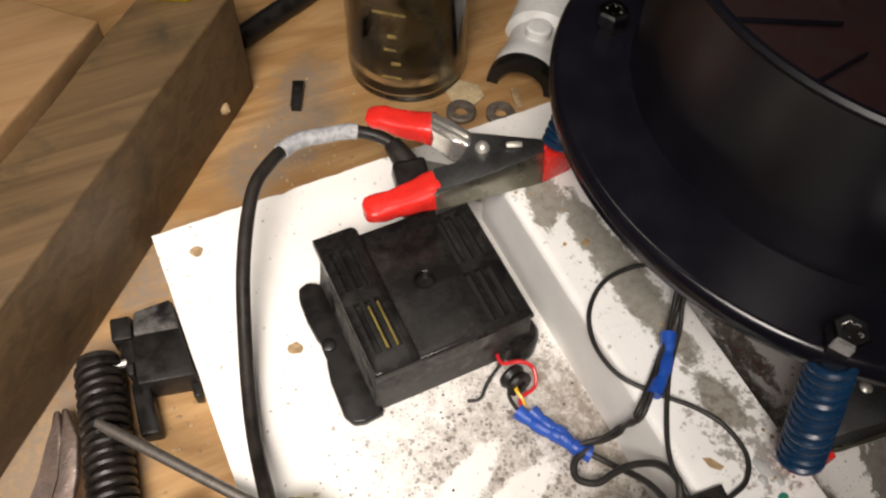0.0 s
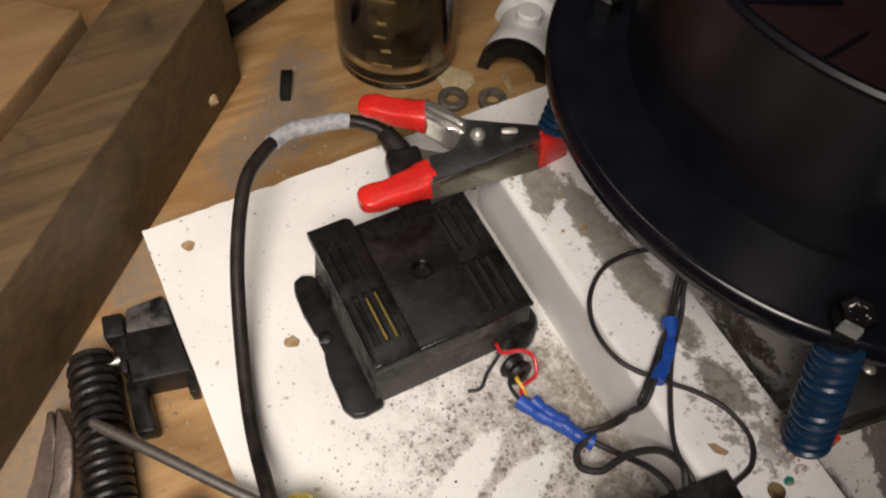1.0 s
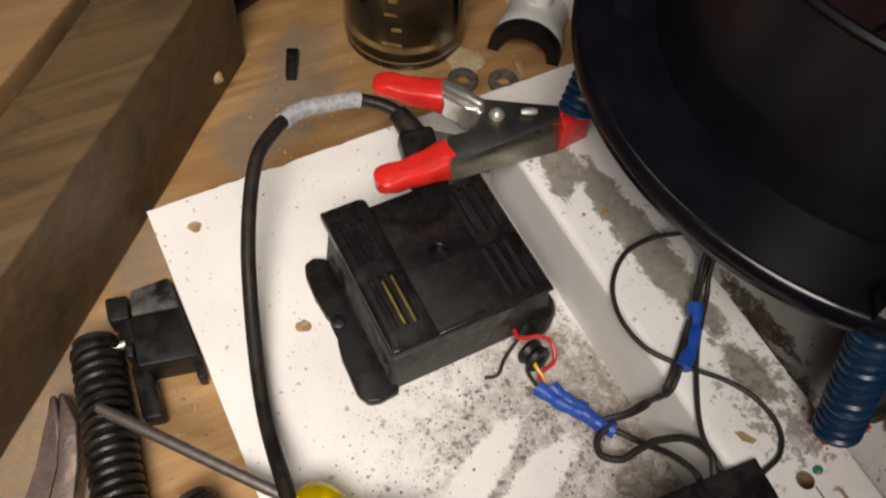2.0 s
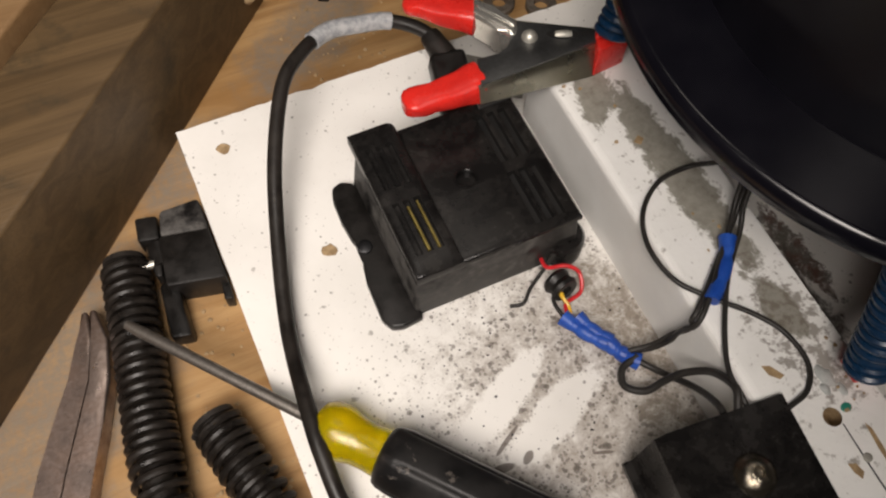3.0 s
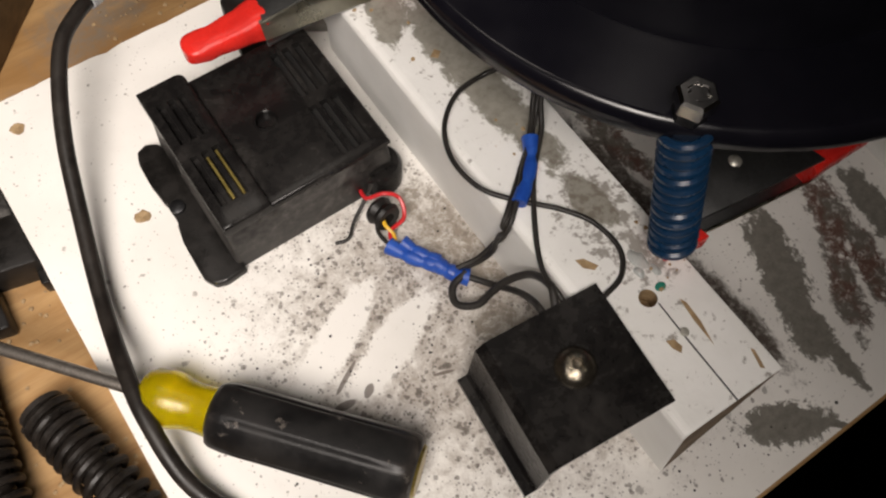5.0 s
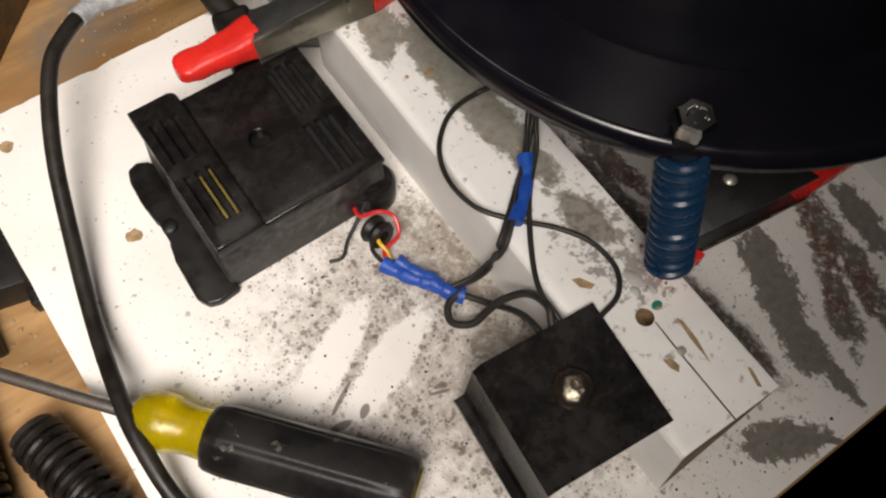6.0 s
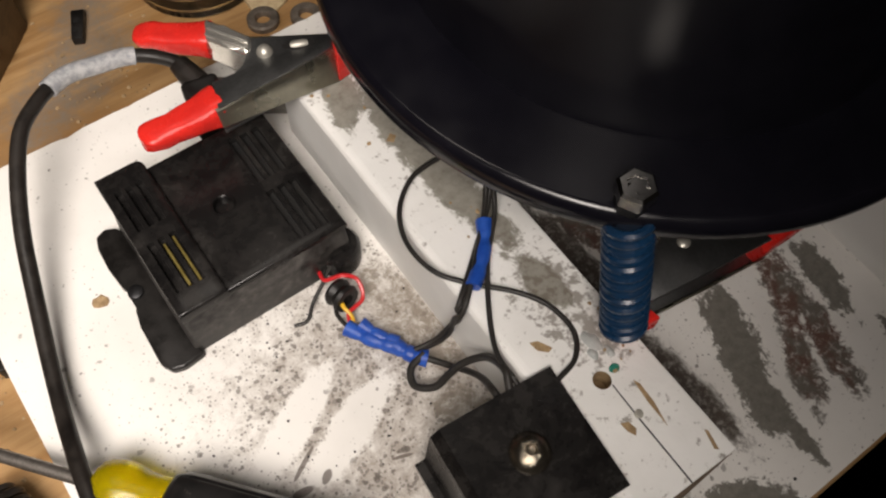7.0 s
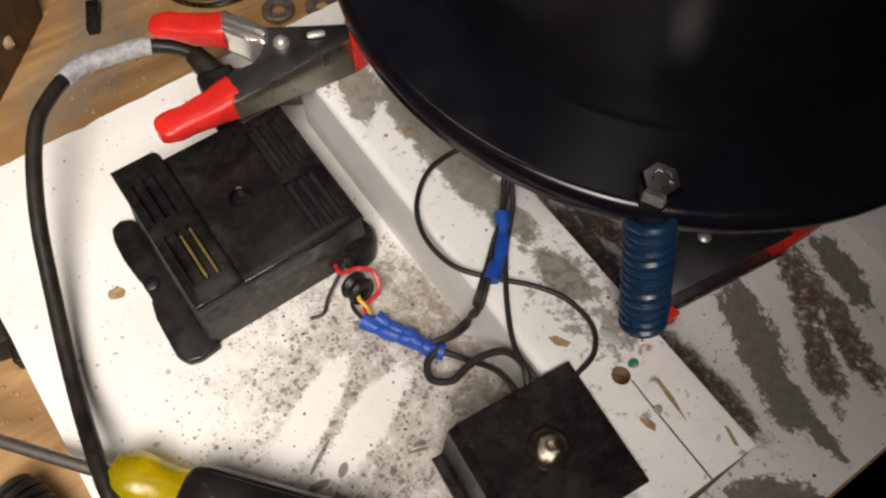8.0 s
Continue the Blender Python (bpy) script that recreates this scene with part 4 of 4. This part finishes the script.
def pliers():
    root = thing("pliers", "tarnished steel plier handles lying on the bench", "pliers")
    for side in (-1, 1):
        mid = [(-91, 17), (-92, 4), (-97, -10), (-104, -24), (-112, -40), (-122, -62), (-130, -90)]
        wide = [2.6, 5.2, 7.4, 8.6, 9.4, 10, 10]
        pts = [Vector((x, y, 0)) for x, y in mid]
        inner, outer = [], []
        for k, p in enumerate(pts):
            way = (pts[min(k + 1, len(pts) - 1)] - pts[max(k - 1, 0)]).normalized()
            nrm = Vector((-way.y, way.x, 0)) * side
            inner.append(p + nrm * 0.25)
            outer.append(p + nrm * wide[k])
        ring = inner + outer[::-1]
        ring = [(p.x, p.y) for p in ring]
        area = sum(a[0] * b[1] - b[0] * a[1] for a, b in zip(ring, ring[1:] + ring[:1]))
        part("handle", bm_prism(ring if area > 0 else ring[::-1], ZB, ZB + 10, 2.3, 5), M_TOOL, root)
    return root


pliers()


# ---- far side of the bench: jar, pipe, washers, scraps ----
def jar():
    root = thing("glass_jar", "glass measuring jar with dark contents and yellow marks", "jar")
    root.location = (113 * MM, 146 * MM, ZB * MM)
    part("glass", bm_lathe([(0, 0), (28.5, 0), (30.6, 1.6), (31, 5), (31, 110), (32.5, 114), (30, 114), (29, 110), (29, 6), (27.5, 3.6), (0, 3.4)], 64), M_GLASS, root)
    part("contents", bm_lathe([(0, 6.2), (26.5, 6.2), (28.2, 9), (28.2, 80), (0, 80)], 48), M_OIL, root, "dark murky contents")
    for k, (turn, z, wide) in enumerate(((232, 18, 5), (236, 27, 2.4), (231, 36, 3), (233, 44, 2.2), (231, 58, 8), (236, 72, 4))):
        bm = bm_box(31.05, 31.3, -wide, wide, z, z + (2.0 if k % 2 else 1.3))
        bmesh.ops.rotate(bm, cent=(0, 0, 0), matrix=Matrix.Rotation(radians(turn), 3, "Z"), verts=bm.verts)
        part("mark", bm, M_MARK, root, smooth=False)
    return root


jar()


def half_pipe(sections, seg=20):
    """A trough turned upside down: rings of (outer radius, inner radius, place along the axis)."""
    bm = bmesh.new()
    rows = []
    for ro, ri, y in sections:
        arc = [(math.cos(math.pi * k / seg), math.sin(math.pi * k / seg)) for k in range(seg + 1)]
        rows.append([bm.verts.new((ro * c, y, ro * d)) for c, d in arc] + [bm.verts.new((ri * c, y, ri * d)) for c, d in reversed(arc)])
    n = len(rows[0])
    for a, b in zip(rows, rows[1:]):
        for k in range(n):
            bm.faces.new((a[k], a[(k + 1) % n], b[(k + 1) % n], b[k]))
    for row in (rows[0], rows[-1]):
        for k in range(seg):
            bm.faces.new((row[k], row[k + 1], row[n - 2 - k], row[n - 1 - k]))
    bmesh.ops.recalc_face_normals(bm, faces=bm.faces)
    return bm


def pipe_piece():
    root = thing("pipe_saddle", "white plastic half-round pipe saddle with a dark rubber end", "pipe fitting")
    m = Matrix.Translation((160, 105, ZB)) @ Matrix.Rotation(radians(-44), 4, "Z")
    for name, sections, material, label in (
        ("seal", [(18.6, 12.5, -2), (18.9, 12.3, 0), (18.9, 12.3, 5), (18.4, 12.6, 6)], M_RUBBER, "dark rubber end seal"),
        ("body", [(18.4, 14.5, 6.1), (18.4, 14.5, 14), (16.5, 13.5, 17), (16.5, 13.5, 34), (20, 16, 38), (20, 16, 90)], M_PVC, "")):
        bm = half_pipe(sections)
        bmesh.ops.transform(bm, matrix=m, verts=bm.verts)
        part(name, bm, material, root, label)
    part("boss", aim(bm_lathe([(0, 0), (7, 0), (7, 5), (6, 6), (0, 6)], 20), (178, 123, ZB + 15), (179, 124, ZB + 40)), M_PVC, root)
    return root


pipe_piece()
for x, y, r, label in ((123, 101, 7.6, "dull steel washer lying on the bench"), (141, 92, 7.4, "grey washer beside the board")):
    tagged(part("washer", aim(bm_lathe([(r * 0.45, 0), (r, 0), (r, 2.6), (r * 0.9, 3.2), (r * 0.5, 3.2), (r * 0.45, 2.6)], 28, True), (x, y, ZB), (x, y, 0)), M_WASHER), label, "washer", "washers")
tagged(part("wood_chip", bm_prism([(122, 108.5), (131.5, 103), (139, 106), (140, 114), (132, 122), (122, 119)], ZB, ZB + 1.6, 0.3), M_SCRAP), "pale torn scrap of wood", "scrap")
tagged(part("wood_sliver", bm_prism([(150, 92), (154, 91), (157, 105), (154, 106)], ZB, ZB + 1.6, 0.3), M_CHIP), "pale splinter of wood", "scrap")
# flat slab added for the grey area between the clamp's handles
tagged(part("grey_slab", bm_prism([(74, 52), (100, 34), (102, 52), (84, 66)], 0.1, 4, 1), M_GREY), "flat grey slab added under the clamp", "pad")


def switch_block():
    root = thing("terminal_strip", "small black plastic strip with two holes", "terminal strip")
    part("body", bm_prism([(44.5, 137), (49.2, 134.8), (57, 151), (51.5, 153.5)], ZB, ZB + 4.5, 0.6), M_RUBBER, root)
    for x, y in ((48.8, 141), (51.2, 146)):
        part("socket", aim(bm_lathe([(1.5, 0), (1.5, 0.3), (0, 0.3)], 12), (x, y, ZB + 4.45), (x, y, 0)), M_SLOT, root)
    return root


switch_block()
# black rod added in place of the dark shadow behind the timber
tagged(part("shadow_rod", bm_tube([Vector((36, 192, ZB + 6)), Vector((94, 218, ZB + 6))], 6, 14), M_RUBBER), "dark rod added for the shadow behind the timber", "rod")
tagged(part("yellow_lump", bm_prism([(-8, 169), (13, 158), (24, 176), (2, 188)], 45, 53, 2), M_YELLOW), "bright yellow plastic lump on the timber", "plastic lump")

# ---- small marks on the rail ----
part("rail_hole", aim(bm_lathe([(2.97, -0.3), (2.97, -8.5), (0, -8.5), (0, -8.9), (3.4, -8.9), (3.4, -0.3)], 24), (115.2, -134.5, 37), (115.2, -134.5, 60)), M_CHIP, near_rail, "drilled hole showing bare wood")
part("paint_fleck", bm_prism([(120.8 + 1.9 * math.cos(a), -133.7 + 1.5 * math.sin(a)) for a in (0.6283 * k for k in range(10))], 36.95, 37.3, 0.1), M_GREEN, near_rail, "small green paint fleck")
for x, y, r in ((120.8, -123.0, 3.4), (118.4, -126.4, 1.8), (123.4, -128.6, 1.8)):
    bm = bm_lathe([(r, 0), (r * 0.85, 0.5), (r * 0.4, 0.9), (0, 1.0)], 18)
    for v in bm.verts:
        k = 1 + 0.5 * noise.noise(v.co * 0.35 + Vector((x, y, 0)))
        v.co = Vector((v.co.x * k * 0.8 + x, v.co.y * k * 1.2 + y, v.co.z + 36.95))
    part("glue_smear", bm, M_GLUE, near_rail, "pale blue-grey smear of glue")
part("screw", aim(bm_lathe([(1.5, 0), (1.3, 0.8), (0, 1.0)], 12), (117.2, -149, 36.9), (117.2, -149, 60)), M_STEEL, near_rail, "small screw head")

for line in ([(116.6, -137.5), (117, -137.5), (116.6, -150), (116.3, -173.4), (115.8, -173.4), (116.1, -150)],):
    part("crack", bm_prism(line[::-1], 36.9, 37.12), M_SLOT, near_rail, "thin dark crack along the grain", False)
for line in ([(123, -140), (124, -142), (123.6, -149), (121.8, -157), (122, -148)], [(110.6, -148), (113, -149), (113.6, -152), (112, -153.5), (110.8, -151)], [(104.5, -112), (107, -113), (109.5, -117.5), (107.5, -118), (105, -115.5)], [(130, -164), (130.8, -165), (129.4, -171), (128.4, -170)], [(111, -22.5), (114, -20.5), (115.4, -22.5), (113, -24.5)]):
    part("gouge", bm_prism(line[::-1], 36.9, 37.14), M_CHIP, near_rail, "bare tan gouge in the paint", False)


# ---- crumbs and sawdust ----
def crumbs(name, count, spots, z, material, label, low, high):
    bm = bmesh.new()
    rng = random.Random(len(label))
    for _ in range(count):
        x0, x1, y0, y1 = rng.choice(spots)
        at = Vector((rng.uniform(x0, x1), rng.uniform(y0, y1), z))
        r = rng.uniform(low, high)
        made = bmesh.ops.create_icosphere(bm, subdivisions=1, radius=r)["verts"]
        for v in made:
            v.co = Vector((v.co.x * rng.uniform(0.6, 1.5), v.co.y * rng.uniform(0.6, 1.5), v.co.z * 0.6)) + at
    return tagged(part(name, bm, material), label, "debris", kind="stuff")


crumbs("sawdust", 150, [(30, 110, 85, 160), (-110, -45, -60, 60), (20, 70, 85, 130), (-75, -40, -90, 10)], ZB + 0.3, M_CHIP, "pale sawdust crumbs scattered on the bench", 0.35, 1.1)
crumbs("black_grit", 90, [(20, 95, -115, -45), (-10, 60, -130, -60), (60, 170, -196, -176), (10, 60, -60, -42)], 0.2, M_RUBBER, "black grit scattered on the white board", 0.15, 0.5)
crumbs("rail_chips", 22, [(100, 131, -100, 10), (120, 133, -135, -112)], 37.2, M_CHIP, "tan and pale chips lying on the rail", 0.25, 0.8)
for x, y, r in ((13, 148.5, 3.0), (10, 150, 2.0)):
    bm = bmesh.new()
    bmesh.ops.create_icosphere(bm, subdivisions=2, radius=r)
    for v in bm.verts:
        v.co = v.co * (1 + 0.35 * noise.noise(v.co * 0.6)) + Vector((x, y - 9.6, ZB + 14))
    tagged(part("resin_lump", bm, M_CHIP), "small tan resin lump stuck to the timber", "resin")
